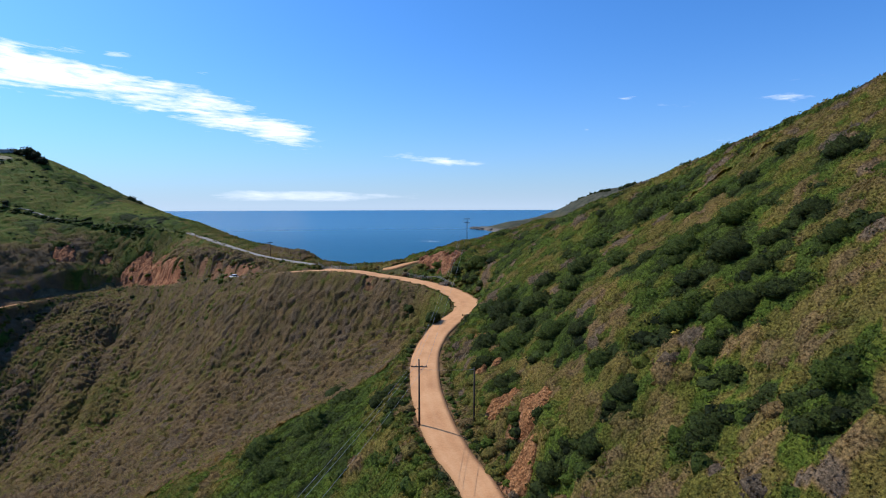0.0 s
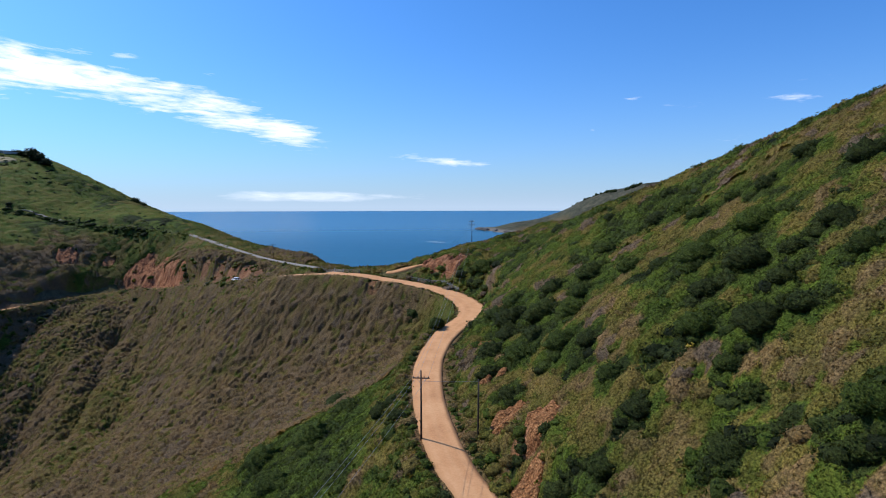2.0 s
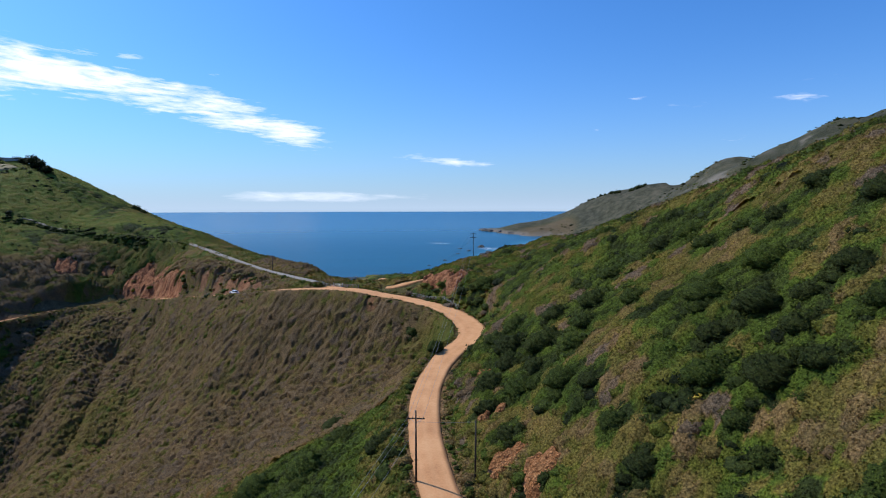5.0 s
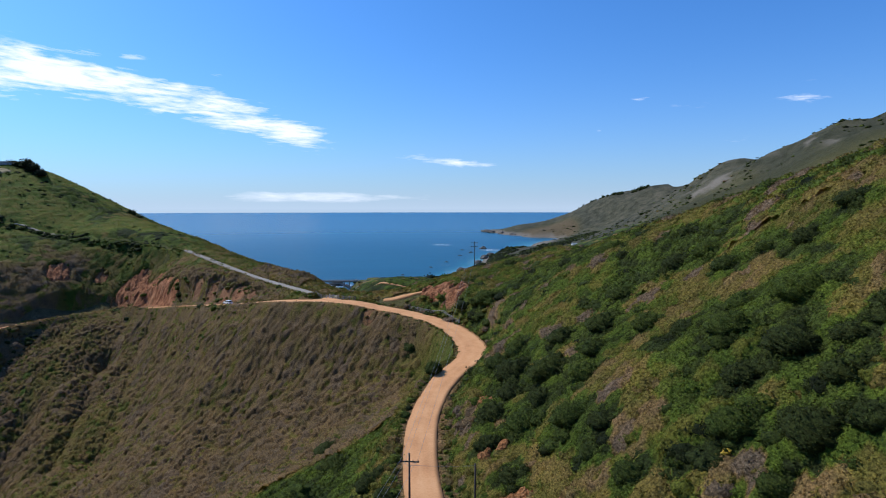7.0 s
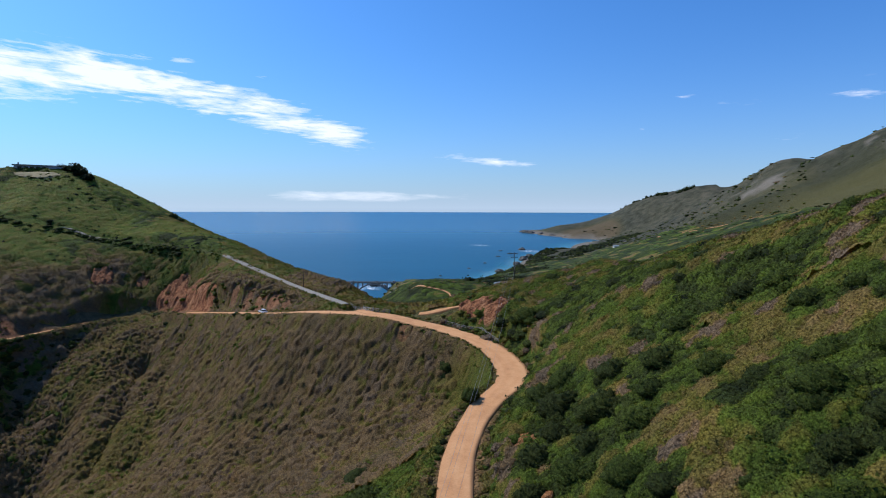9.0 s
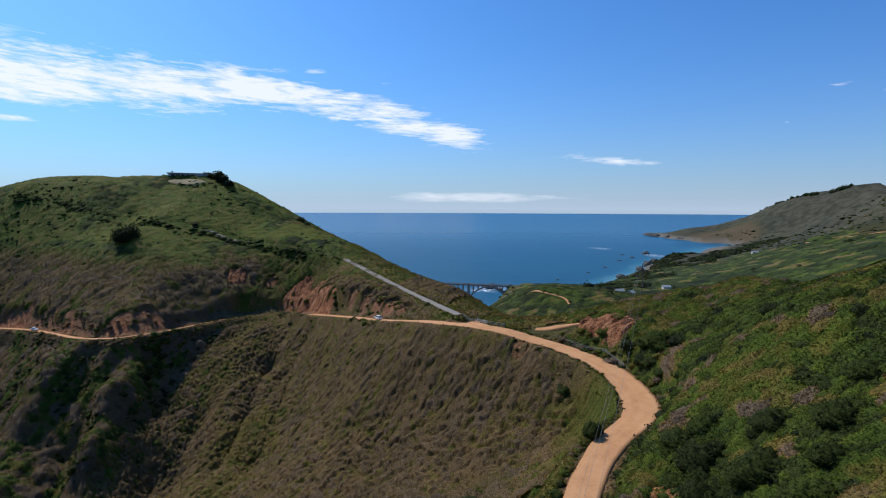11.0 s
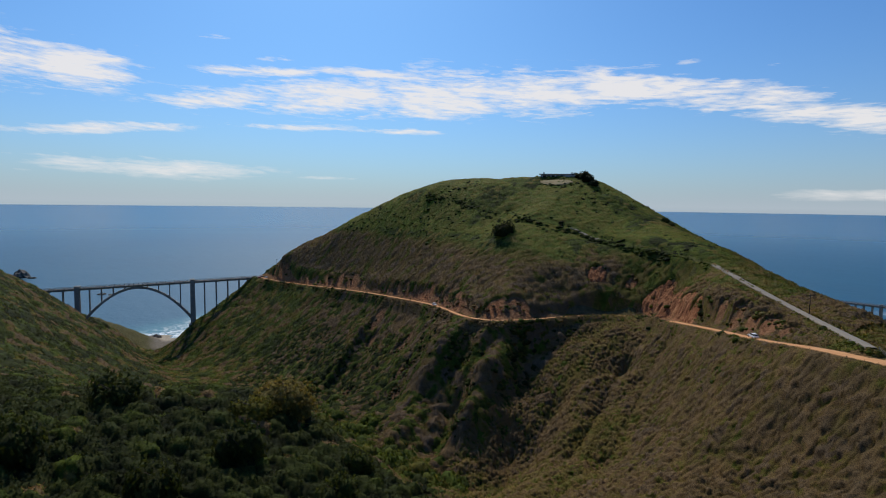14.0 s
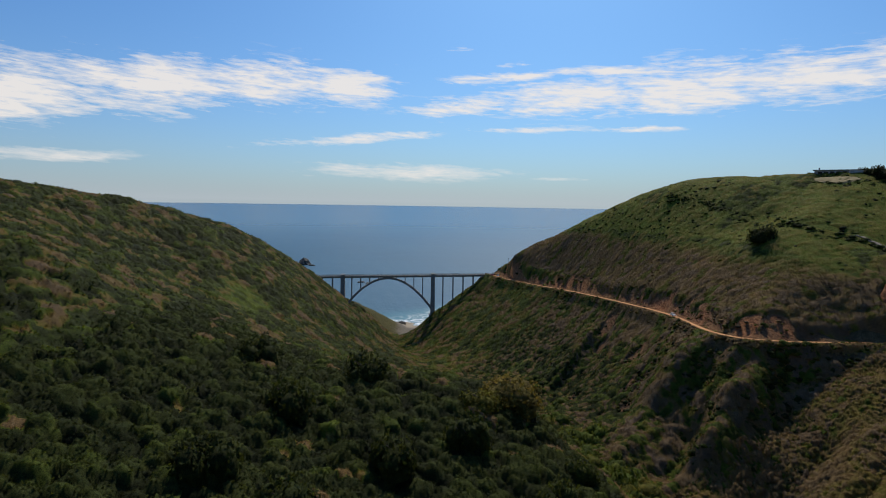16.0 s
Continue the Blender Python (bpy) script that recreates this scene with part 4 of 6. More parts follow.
def off_roads(x, y, clear=1.0):
    keep = np.ones(len(x), bool)
    for curve, half in ((ROAD_LINE, 3.3), (FAR_LINE, 2.1), (DRIVE_LINE, 1.5)):
        keep &= nearest_on(curve, x, y, 10.0)[0] > half + clear
    for curve, half in BARE_WAYS:
        keep &= nearest_on(curve, x, y, 10.0)[0] > half + 0.4
    return keep


FINE = [cushion(200, 0.10, 6, 12, s, 12) for s in range(6)]
MEDIUM = [cushion(84, 0.13, 4, 8, 40 + s, 8, 0.78, 0.42) for s in range(8)]
COARSE = [cushion(34, 0.19, 3, 7, 80 + s, 6, 0.78, 0.42) for s in range(8)]
FAR = [cushion(9, 0.32, 2, 6, 120 + s, 4, 0.8, 0.4) for s in range(8)]
CROWN = [cushion(170, 0.11, 6, 12, 200 + s, 14, 1.05, 0.5) for s in range(6)]

# dark thickets of the near slopes: place and radius
THICKETS = [(45, 68, 3.3), (43, 60, 3.4), (43, 80, 5.0), (38, 73, 4.6), (36, 82, 4.6), (41, 69, 3.0), (30, 69, 3.8), (34, 63, 4.2), (37, 60, 3.3), (30, 62, 2.6),
            (30, 57, 2.3), (32, 44, 3.4), (30, 42, 2.5), (22, 65, 3.2), (26, 53, 3.3), (29, 50, 1.6), (19, 80, 3.0), (21, 73, 2.8), (13, 116, 5.2), (18, 107, 5.0),
            (22, 98, 4.1), (21, 83, 3.3), (8.5, 105, 4.2)]
THICKETS += [(13, 97, 4.6), (18, 89, 4.1), (7.5, 97, 2.9), (10, 88, 3.0), (13, 73, 1.8), (10, 75, 1.6), (17, 62, 2.8), (7, 71, 1.8), (13, 64, 3.1),
             (50, 91, 3.4), (46, 111, 4.3), (43, 117, 4.1), (32, 100, 3.9), (28, 111, 4.6), (33, 118, 3.9), (56, 91, 3.6), (54, 76, 4.0), (22, 117, 4.1), (25, 70, 1.6),
             (48, 125, 2.9), (48, 97, 2.8), (16, 101, 3.4), (12, 109, 3.6), (33, 74, 3.2), (40, 88, 3.4), (44, 101, 3.6), (25, 104, 3.4), (38, 66, 3.0), (34, 91, 3.2)]
THICKETS += [(-16, 201.5, 2.2), (-12, 200.5, 1.8), (57, 131, 3.0), (61, 121, 3.2), (66, 106, 3.0), (52, 149, 3.2), (47, 166, 3.4), (41, 186, 3.0), (70, 96, 2.8), (38, 140, 3.6), (30, 150, 3.8), (24, 160, 3.4), (36, 165, 3.6),
             (27, 176, 3.4), (20, 196, 3.6), (11, 124, 4.2), (15, 124, 4.0), (11, 170, 5.0), (-10, 169, 3.0), (-11, 99, 3.6), (-26, 111, 6.0), (-38, 116, 6.0), (-31, 101, 5.5), (-21, 121, 4.5), (-26, 137, 5.0), (-8, 92, 2.4)]


def thicket(x, y):
    """0 to 1: how far a place lies within a dark thicket."""
    inside = np.zeros(np.shape(x))
    wobble = fbm(x, y, 5.0, 2, 92) * 0.25
    for tx, ty, r in THICKETS:
        inside = np.maximum(inside, 1 - step01(np.hypot(x - tx, y - ty) / r + wobble, 0.75, 1.05))
    return np.maximum(inside, step01(fbm(x, y, 17.0, 3, 101), 0.34, 0.42) * step01(y, 60, 90))


def plant(name, shapes, box, gap, size, hue_of, label, category="scrub", keep_of=None, clear=1.0, tall=0.8):
    x, y = spots(*box, gap)
    keep = off_roads(x, y, clear)
    x, y = x[keep], y[keep]
    z = height(x, y)
    soil, grass, dry, wood = zones(x, y, z)
    ok = (rng.uniform(size=len(x)) > soil * 0.8) & (z > 3)
    if keep_of is not None:
        ok &= keep_of(x, y, z, soil, grass, dry, wood)
    x, y, z, grass, dry, wood = (v[ok] for v in (x, y, z, grass, dry, wood))
    wide = size[0] + (size[1] - size[0]) * rng.uniform(size=len(x)) ** 2.0
    wide *= 0.8 + 0.5 * np.clip(fbm(x, y, 22.0, 2, 91) + 0.4, 0, 1)
    hue = np.clip(hue_of(x, y, z, grass, dry, wood) + rng.normal(0, 0.095, len(x)), 0, 1)
    wide = np.where(hue < 0.25, wide * 1.2, wide)
    return scatter_mesh(name, shapes, x, y, z, wide, wide * tall * rng.uniform(0.75, 1.15, len(x)), hue, label, category)


def kinds(x, y, size, seed, *shares):
    """A plant's hue by its kind: drifts of one kind side by side, each given by its share and hue."""
    v = 0.5 + 0.75 * fbm(x, y, size, 2, seed) + 0.34 * (lattice(np.floor(x * 2), np.floor(y * 2), seed + 9) - 0.5)
    total = sum(share for share, _ in shares)
    h, at = np.full(np.shape(x), shares[-1][1]), 0.0
    for share, hue in shares[:-1][::1]:
        h = np.where((v >= at) & (v < at + share / total), hue, h) if at > 0 else np.where(v < share / total, hue, h)
        at += share / total
    return h


def right_hues(x, y, z, grass, dry, wood):
    """Dark thickets in drifts, olive and straw coloured scrub between, some greying and dead."""
    c = 0.06 * fbm(x, y, 26.0, 2, 103)
    near = kinds(x, y, 4.0, 102, (0.22, 0.46), (0.28, 0.54), (0.18, 0.62), (0.14, 0.48), (0.08, 0.92), (0.10, 0.34)) + c
    far = kinds(x, y, 5.0, 107, (0.20, 0.18), (0.24, 0.34), (0.22, 0.46), (0.12, 0.25), (0.22, 0.94)) + c
    h = np.where(y + 6 * fbm(x, y, 12.0, 2, 108) < 100, near, far)
    return h + (0.16 - h) * thicket(x, y)


def flank_hues(x, y, z, grass, dry, wood):
    h = kinds(x, y, 5.0, 111, (0.30, 0.76), (0.28, 0.70), (0.12, 0.60), (0.05, 0.46), (0.25, 0.84)) + 0.05 * fbm(x, y, 26.0, 2, 112)
    beside = (1 - step01(nearest_on(ROAD_LINE, x, y, 40.0)[0] + 6 * fbm(x, y, 9.0, 2, 114), 8, 18)) * step01(y, 130, 140) * (1 - step01(y, 158, 172))
    h = h + (0.38 + 0.2 * (h - 0.7) - h) * beside
    return h - 0.13 * step01(fbm(x, y, 34.0, 3, 113), 0.0, 0.35)


def hill_hues(x, y, z, grass, dry, wood):
    a, b = fbm(x, y, 40.0, 3, 121), fbm(x, y, 12.0, 2, 122)
    top = step01(z + 8 * fbm(x, y, 34.0, 3, 123), 128, 143)
    top = np.where(x > -190, np.maximum(top, 0.6), top)
    h = kinds(x, y, 8.0, 124, (0.3, 0.78), (0.3, 0.66), (0.2, 0.84), (0.2, 0.40))
    fresh = kinds(x, y, 9.0, 125, (0.30, 0.33), (0.20, 0.26), (0.26, 0.14), (0.24, 0.50)) + 0.04 * b - 0.08 * (a > 0.3)
    fresh = fresh + (0.37 - fresh) * step01(grass, 0.8, 0.97)
    return h + (fresh - h) * np.clip(top * 0.9 + grass * 0.6, 0, 1)


def in_view_right(x, y, z, soil, grass, dry, wood):
    crest = np.interp(y, [20, 62, 92, 132, 153, 203, 223], [132, 97, 74, 62, 55, 42, 16])
    return (x < crest) & (np.hypot(x, y - 30) < 94) & ((y > 42) | (x > 24))


def right_beyond(x, y, z, soil, grass, dry, wood):
    crest = np.interp(y, [20, 62, 92, 132, 153, 203, 223, 240], [132, 97, 76, 64, 58, 46, 26, 20])
    return (x < crest) & (np.hypot(x, y - 30) >= 90.5) & (nearest_on(ROAD_LINE, x, y, 200.0)[2] <= 0)


def on_flank(x, y, z, soil, grass, dry, wood):
    left_of_road = nearest_on(ROAD_LINE, x, y, 200.0)[2] >= 0
    return (left_of_road | (x < -60)) & (wood < 0.6) & (z < 128)



def cells(x, y, size, seed):
    """Jittered cushions: for each place the nearness to its cushion's middle (1 there, 0 at the rim), the cushion's chance value and its middle."""
    gx, gy = x / size, y / size
    ix, iy = np.floor(gx), np.floor(gy)
    best, chance, cx, cy = np.full(x.shape, 9.0), np.zeros(x.shape), np.zeros(x.shape), np.zeros(x.shape)
    for dx in (-1, 0, 1):
        for dy in (-1, 0, 1):
            px, py = ix + dx + 0.1 + 0.8 * lattice(ix + dx, iy + dy, seed), iy + dy + 0.1 + 0.8 * lattice(ix + dx, iy + dy, seed + 7)
            ch = lattice(ix + dx, iy + dy, seed + 13)
            d = ((gx - px) ** 2 + (gy - py) ** 2) / (0.45 + 0.75 * ch) ** 2
            near = d < best
            best, chance = np.where(near, d, best), np.where(near, ch, chance)
            cx, cy = np.where(near, px * size, cx), np.where(near, py * size, cy)
    return np.sqrt(np.clip(1 - best, 0, 1)), chance, cx, cy


def cover(name, box, step, size, high, hue_of, label, keep_of=None, category="scrub", wild=0.09, sprigs=0.0, blade=0.3, deep=0.16, mixed=0.15,
          fall=None):
    """An unbroken, lumpy cover of scrub over a stretch of ground: large and small cushions side by side, sunk where the earth is bare,
    bristling with a number of sprigs to each square metre."""
    nx, ny = int((box[1] - box[0]) / step), int((box[3] - box[2]) / step)
    xs, ys = np.linspace(box[0], box[1], nx), np.linspace(box[2], box[3], ny)
    gx, gy = np.meshgrid(xs, ys)
    x, y = gx.ravel(), gy.ravel()
    base = height(x, y)
    soil, grass, dry, wood = zones(x, y, base)
    # on steep ground the cushions lie along the slope: fall is its way down and its steepness
    (fx, fy, k) = fall or (0.0, 1.0, 1.0)
    u, v = x * fy - y * fx, (x * fx + y * fy) * k
    n1, c1, mu, mv = cells(u, v, size, 3)
    n2, c2, _, _ = cells(u, v, size * 0.42, 5)
    mx, my = mu * fy + mv / k * fx, -mu * fx + mv / k * fy
    lump = n1 * (0.35 + 0.85 * c1) + 0.42 * n2 * (0.3 + c2)
    clear = np.full(x.shape, 1e3)
    for curve, half in ((ROAD_LINE, 3.3), (FAR_LINE, 2.1), (DRIVE_LINE, 1.4)):
        clear = np.minimum(clear, nearest_on(curve, x, y, 10.0)[0] - half)
    for curve, half in BARE_WAYS:
        clear = np.minimum(clear, nearest_on(curve, x, y, 10.0)[0] - half)
    bend = step01(-x, 160, 165) * (1 - step01(-x, 194, 199)) * (y > 240)
    room = step01(clear + 1.4 * bend, 0.1, 1.2) * (1 - step01(soil + 0.35 * fbm(x, y, 2.5, 2, 77), 0.25, 0.55))
    room = room * step01(np.hypot((x + 288) / 14, (y - 359.5) / 8), 0.9, 1.15)
    if category == "woodland":
        room = room * step01(wood, 0.25, 0.6)
    lump = lump * (0.3 + 0.7 * step01(clear, 0.5, 7.0))
    z = base + (lump * high * (1 - 0.35 * grass) + 0.02) * room - (1 - room) * 0.6
    hue = np.clip(hue_of(mx, my, base, grass, dry, wood) + (c1 - 0.5) * wild * 3 + (c2 - 0.5) * wild, 0, 1)
    # shade painted into the tone: dark between cushions, lighter on their crowns
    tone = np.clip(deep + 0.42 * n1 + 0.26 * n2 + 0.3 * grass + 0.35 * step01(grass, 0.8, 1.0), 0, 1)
    by, bx = (g.ravel() for g in np.gradient(base.reshape(ny, nx), ys, xs))
    lift = np.clip(z - base, 0, None) / (1 + bx * bx + by * by)
    steep = np.sqrt(1 + bx * bx + by * by)
    level = np.stack([-bx, -by, np.ones(x.size)], 1) / steep[:, None]
    hy, hx = (g.ravel() for g in np.gradient((lift * steep).reshape(ny, nx), ys, xs))
    swell = np.stack([hx, hy, np.zeros(x.size)], 1)
    ways = level - swell + level * (swell * level).sum(1)[:, None]
    ways /= np.linalg.norm(ways, axis=1)[:, None]
    faces = grid_faces(ny, nx)
    ok = (room > 0.02) & (base > 2.5)
    if keep_of is not None:
        ok &= keep_of(x, y, base, soil, grass, dry, wood)
    some = np.flatnonzero(ok & (room > 0.5))
    faces = faces[ok[faces].any(1)]
    used, faces = np.unique(faces, return_inverse=True)
    ob = new(name, mesh_of(name, np.stack([x - bx * lift, y - by * lift, np.where(z > base, base + lift, z)], 1)[used], faces.reshape(-1, 4)))
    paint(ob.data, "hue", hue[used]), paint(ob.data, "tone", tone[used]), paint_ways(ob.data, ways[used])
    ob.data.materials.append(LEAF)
    ob.data.polygons.foreach_set("use_smooth", np.ones(len(ob.data.polygons), bool))
    tagged(ob, label, category, kind="stuff")
    n = int(len(some) * step * step * sprigs)
    if n == 0:
        return ob
    i = rng.choice(some, n)
    dx, dy = rng.uniform(-0.6, 0.6, (2, n)) * step
    p = np.stack([x[i] - bx[i] * lift[i] + dx, y[i] - by[i] * lift[i] + dy, np.where(z[i] > base[i], base[i] + lift[i], z[i]) + bx[i] * dx + by[i] * dy - 0.1 * blade], 1)
    long = (blade * rng.uniform(0.45, 1.5, n) * (1 - 0.4 * grass[i]))[:, None]
    up = ways[i] * 0.6 + (0, 0, 0.4) + rng.normal(0, 0.55, (n, 3))
    up /= np.linalg.norm(up, axis=1)[:, None]
    side = np.cross(up, rng.normal(size=(n, 3)))
    side /= np.linalg.norm(side, axis=1)[:, None] + 1e-9
    tri = np.stack([p - side * long * 0.55, p + side * long * 0.55, p + up * long], 1).reshape(-1, 3)
    own = ways[i] + rng.normal(0, 0.22, (n, 3))
    own /= np.linalg.norm(own, axis=1)[:, None]
    # painted shade again: sprigs in the hollows get a darker tone, besides chance
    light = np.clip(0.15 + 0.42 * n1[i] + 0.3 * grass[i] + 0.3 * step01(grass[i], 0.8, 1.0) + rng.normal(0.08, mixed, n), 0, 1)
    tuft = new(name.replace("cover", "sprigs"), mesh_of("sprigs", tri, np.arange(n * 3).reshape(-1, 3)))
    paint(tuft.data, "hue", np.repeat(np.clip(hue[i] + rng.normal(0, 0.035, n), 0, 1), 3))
    # each sprig's foot is toned darker than its tip, as shade
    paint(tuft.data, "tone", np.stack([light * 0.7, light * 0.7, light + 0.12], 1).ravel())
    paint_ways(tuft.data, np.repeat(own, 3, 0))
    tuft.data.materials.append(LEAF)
    return tagged(tuft, "leafy sprigs of the " + label, category, kind="stuff")


def below_hues(x, y, z, grass, dry, wood):
    """Dark thickets in the gully below the road, brighter green along its edge."""
    dark = 1 - step01(np.hypot((x + 25) / 19, (y - 108) / 24) + 0.3 * fbm(x, y, 9.0, 2, 93), 0.75, 1.05)
    beside = 1 - step01(nearest_on(ROAD_LINE, x, y, 30.0)[0], 7, 15)
    h = kinds(x, y, 6.0, 104, (0.4, 0.35), (0.25, 0.45), (0.2, 0.24), (0.15, 0.62)) + 0.03 * beside
    return h + (0.15 - h) * dark * (1 - beside)


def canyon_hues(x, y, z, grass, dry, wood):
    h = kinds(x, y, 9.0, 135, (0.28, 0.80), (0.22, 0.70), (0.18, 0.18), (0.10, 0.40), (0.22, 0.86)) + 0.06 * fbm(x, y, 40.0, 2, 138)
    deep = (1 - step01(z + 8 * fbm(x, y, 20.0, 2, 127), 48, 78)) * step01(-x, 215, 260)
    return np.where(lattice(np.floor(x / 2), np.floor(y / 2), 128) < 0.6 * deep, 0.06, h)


def south_hues(x, y, z, grass, dry, wood):
    """Dark green scrub with browning patches and a few fresh meadows."""
    h = kinds(x, y, 9.0, 136, (0.32, 0.05), (0.24, 0.10), (0.14, 0.18), (0.14, 0.60), (0.16, 0.76))
    return h + (0.30 - h) * grass * 0.7


def mouth_hues(x, y, z, grass, dry, wood):
    h = kinds(x, y, 9.0, 137, (0.36, 0.12), (0.22, 0.40), (0.18, 0.70), (0.24, 0.22))
    return h + (0.36 - h) * grass


def knoll_hues(x, y, z, grass, dry, wood):
    """Dark scrub in the hollows, fresh grass round the footpath and on the open slopes above."""
    h = kinds(x, y, 14.0, 141, (0.44, 0.05), (0.26, 0.11), (0.14, 0.22), (0.16, 0.62))
    open_grass = np.maximum(0.45 - 0.45 * step01(np.hypot((x + 52) / 34, (y - 622) / 40), 0.5, 1.0), 0.2 * step01(z, 66, 90) * grass)
    return h + (0.36 + 0.1 * fbm(x, y, 30.0, 2, 144) - h) * open_grass


def wood_hues(x, y, z, grass, dry, wood):
    return kinds(x, y, 7.0, 131, (0.44, 0.02), (0.26, 0.06), (0.16, 0.11), (0.06, 0.16), (0.08, 0.72))


def slope_left(x, y, z, soil, grass, dry, wood):
    return (y < 150) & (x < np.interp(y, [55, 100, 140], [8, -4, 0]))


def hill_side(x, y, z, soil, grass, dry, wood):
    return (z > 102) & (y < np.interp(x, [-560, -420, -289, -200, -60], [275, 330, 396, 398, 285]))


def bush_at(x, y, r):
    """A dark evergreen bush: one large crown and a few smaller ones grown into it."""
    seed = int(x * 31 + y * 17) % 997
    near = y < 95
    V, F, H, T, N, at = [], [], [], [], [], 0
    hue = 0.18 + 0.05 * math.sin(seed)
    for k in range(4):
        t, d = rng.uniform(0, 2 * math.pi), (0.0 if k == 0 else rng.uniform(0.45, 0.7) * r)
        w = r * (0.86 if k == 0 else rng.uniform(0.38, 0.55))
        px, py = x + math.cos(t) * d, y + math.sin(t) * d
        if not off_roads(np.array([px]), np.array([py]), w * 0.55)[0]:
            continue
        leaf = (0.17 if near else 0.24) / w
        v, f, tone, way = cushion(int(w * w * (85 if near else 45)), leaf, 10, 22, seed + 7 * k, int(8 + w * 4), rng.uniform(0.72, 0.9), 0.44)
        V.append(v * w + (px, py, ground_at(px, py) + 0.1 * w)), F.append(f + at), T.append(tone), N.append(way)
        H.append(np.full(len(v), hue + rng.normal(0, 0.02)))
        at += len(v)
    if not V:
        return
    ob = new("bush", mesh_of("bush", np.concatenate(V), np.concatenate(F)))
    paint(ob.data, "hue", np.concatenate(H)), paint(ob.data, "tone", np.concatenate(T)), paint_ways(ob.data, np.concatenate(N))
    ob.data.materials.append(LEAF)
    return tagged(ob, "dark green rounded evergreen bush standing out of the scrub", "bush", "evergreen bushes on the slopes", "thing")


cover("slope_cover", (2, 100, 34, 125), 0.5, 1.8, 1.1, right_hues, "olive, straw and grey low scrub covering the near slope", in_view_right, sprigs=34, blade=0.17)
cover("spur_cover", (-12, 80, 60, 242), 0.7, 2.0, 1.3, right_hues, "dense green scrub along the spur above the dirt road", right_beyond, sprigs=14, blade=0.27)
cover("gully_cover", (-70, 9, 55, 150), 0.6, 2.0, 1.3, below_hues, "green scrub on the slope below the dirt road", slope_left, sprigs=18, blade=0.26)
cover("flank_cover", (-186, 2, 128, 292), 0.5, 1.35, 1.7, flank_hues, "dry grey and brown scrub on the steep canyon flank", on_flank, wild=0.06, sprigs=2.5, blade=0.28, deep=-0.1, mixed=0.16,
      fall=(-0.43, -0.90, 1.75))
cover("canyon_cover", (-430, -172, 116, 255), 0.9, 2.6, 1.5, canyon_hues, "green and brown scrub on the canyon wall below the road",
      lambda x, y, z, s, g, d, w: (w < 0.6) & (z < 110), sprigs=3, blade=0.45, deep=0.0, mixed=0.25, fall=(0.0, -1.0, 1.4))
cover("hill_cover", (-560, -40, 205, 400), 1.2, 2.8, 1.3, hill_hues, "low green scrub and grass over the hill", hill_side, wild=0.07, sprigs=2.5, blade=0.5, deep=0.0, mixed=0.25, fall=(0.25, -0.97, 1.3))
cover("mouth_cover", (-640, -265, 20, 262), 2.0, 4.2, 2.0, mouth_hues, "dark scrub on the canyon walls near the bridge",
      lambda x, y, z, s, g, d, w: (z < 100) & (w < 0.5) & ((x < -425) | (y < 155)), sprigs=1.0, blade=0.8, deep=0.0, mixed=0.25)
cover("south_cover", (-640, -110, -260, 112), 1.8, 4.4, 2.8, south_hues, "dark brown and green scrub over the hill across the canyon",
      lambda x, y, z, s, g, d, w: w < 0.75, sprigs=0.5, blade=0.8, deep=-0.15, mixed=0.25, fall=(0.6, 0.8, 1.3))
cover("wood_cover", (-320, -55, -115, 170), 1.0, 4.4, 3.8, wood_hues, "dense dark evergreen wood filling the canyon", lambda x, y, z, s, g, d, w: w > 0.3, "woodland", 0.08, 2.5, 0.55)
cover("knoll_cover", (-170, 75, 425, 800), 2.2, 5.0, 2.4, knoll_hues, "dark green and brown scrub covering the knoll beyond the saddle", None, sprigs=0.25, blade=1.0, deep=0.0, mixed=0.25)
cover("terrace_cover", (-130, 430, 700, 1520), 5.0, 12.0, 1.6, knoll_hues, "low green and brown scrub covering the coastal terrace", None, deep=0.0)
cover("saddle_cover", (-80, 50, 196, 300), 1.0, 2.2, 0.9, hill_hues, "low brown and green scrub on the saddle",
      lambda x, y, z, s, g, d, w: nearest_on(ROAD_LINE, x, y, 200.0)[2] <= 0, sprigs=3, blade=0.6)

for x, y, r in THICKETS:
    bush_at(x, y, r)
plant("slope_shrubs", MEDIUM, (2, 100, 34, 125), 1.75, (0.85, 1.9), right_hues, "olive and grey shrubs crowding the near slope", "scrub", in_view_right, 0.4, 0.95)
plant("spur_shrubs", MEDIUM, (-12, 100, 50, 240), 2.1, (1.1, 2.7), right_hues, "green, grey and dark shrubs along the spur above the dirt road", "scrub", right_beyond, 0.5, 0.9)
plant("gully_shrubs", COARSE, (-70, 4, 58, 150), 1.7, (0.9, 2.0), below_hues, "green shrubs in the gully below the dirt road", "scrub", slope_left, 0.4, 0.95)
plant("flank_shrubs", FAR, (-180, 0, 130, 290), 1.7, (0.65, 1.25), flank_hues, "dry grey shrubs on the steep canyon flank", "scrub",
      lambda x, y, z, s, g, d, w: on_flank(x, y, z, s, g, d, w) & ((nearest_on(ROAD_LINE, x, y, 12.0)[0] > 8) | (x > -25)), 0.4, 1.05)
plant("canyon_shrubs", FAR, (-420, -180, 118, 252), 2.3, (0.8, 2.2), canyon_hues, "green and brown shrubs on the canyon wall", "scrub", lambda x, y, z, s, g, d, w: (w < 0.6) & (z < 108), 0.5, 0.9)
GULLIES = np.concatenate([walk_line(LAND[key], 4.0) for key in ("gully_a", "gully_b", "gully_d")])
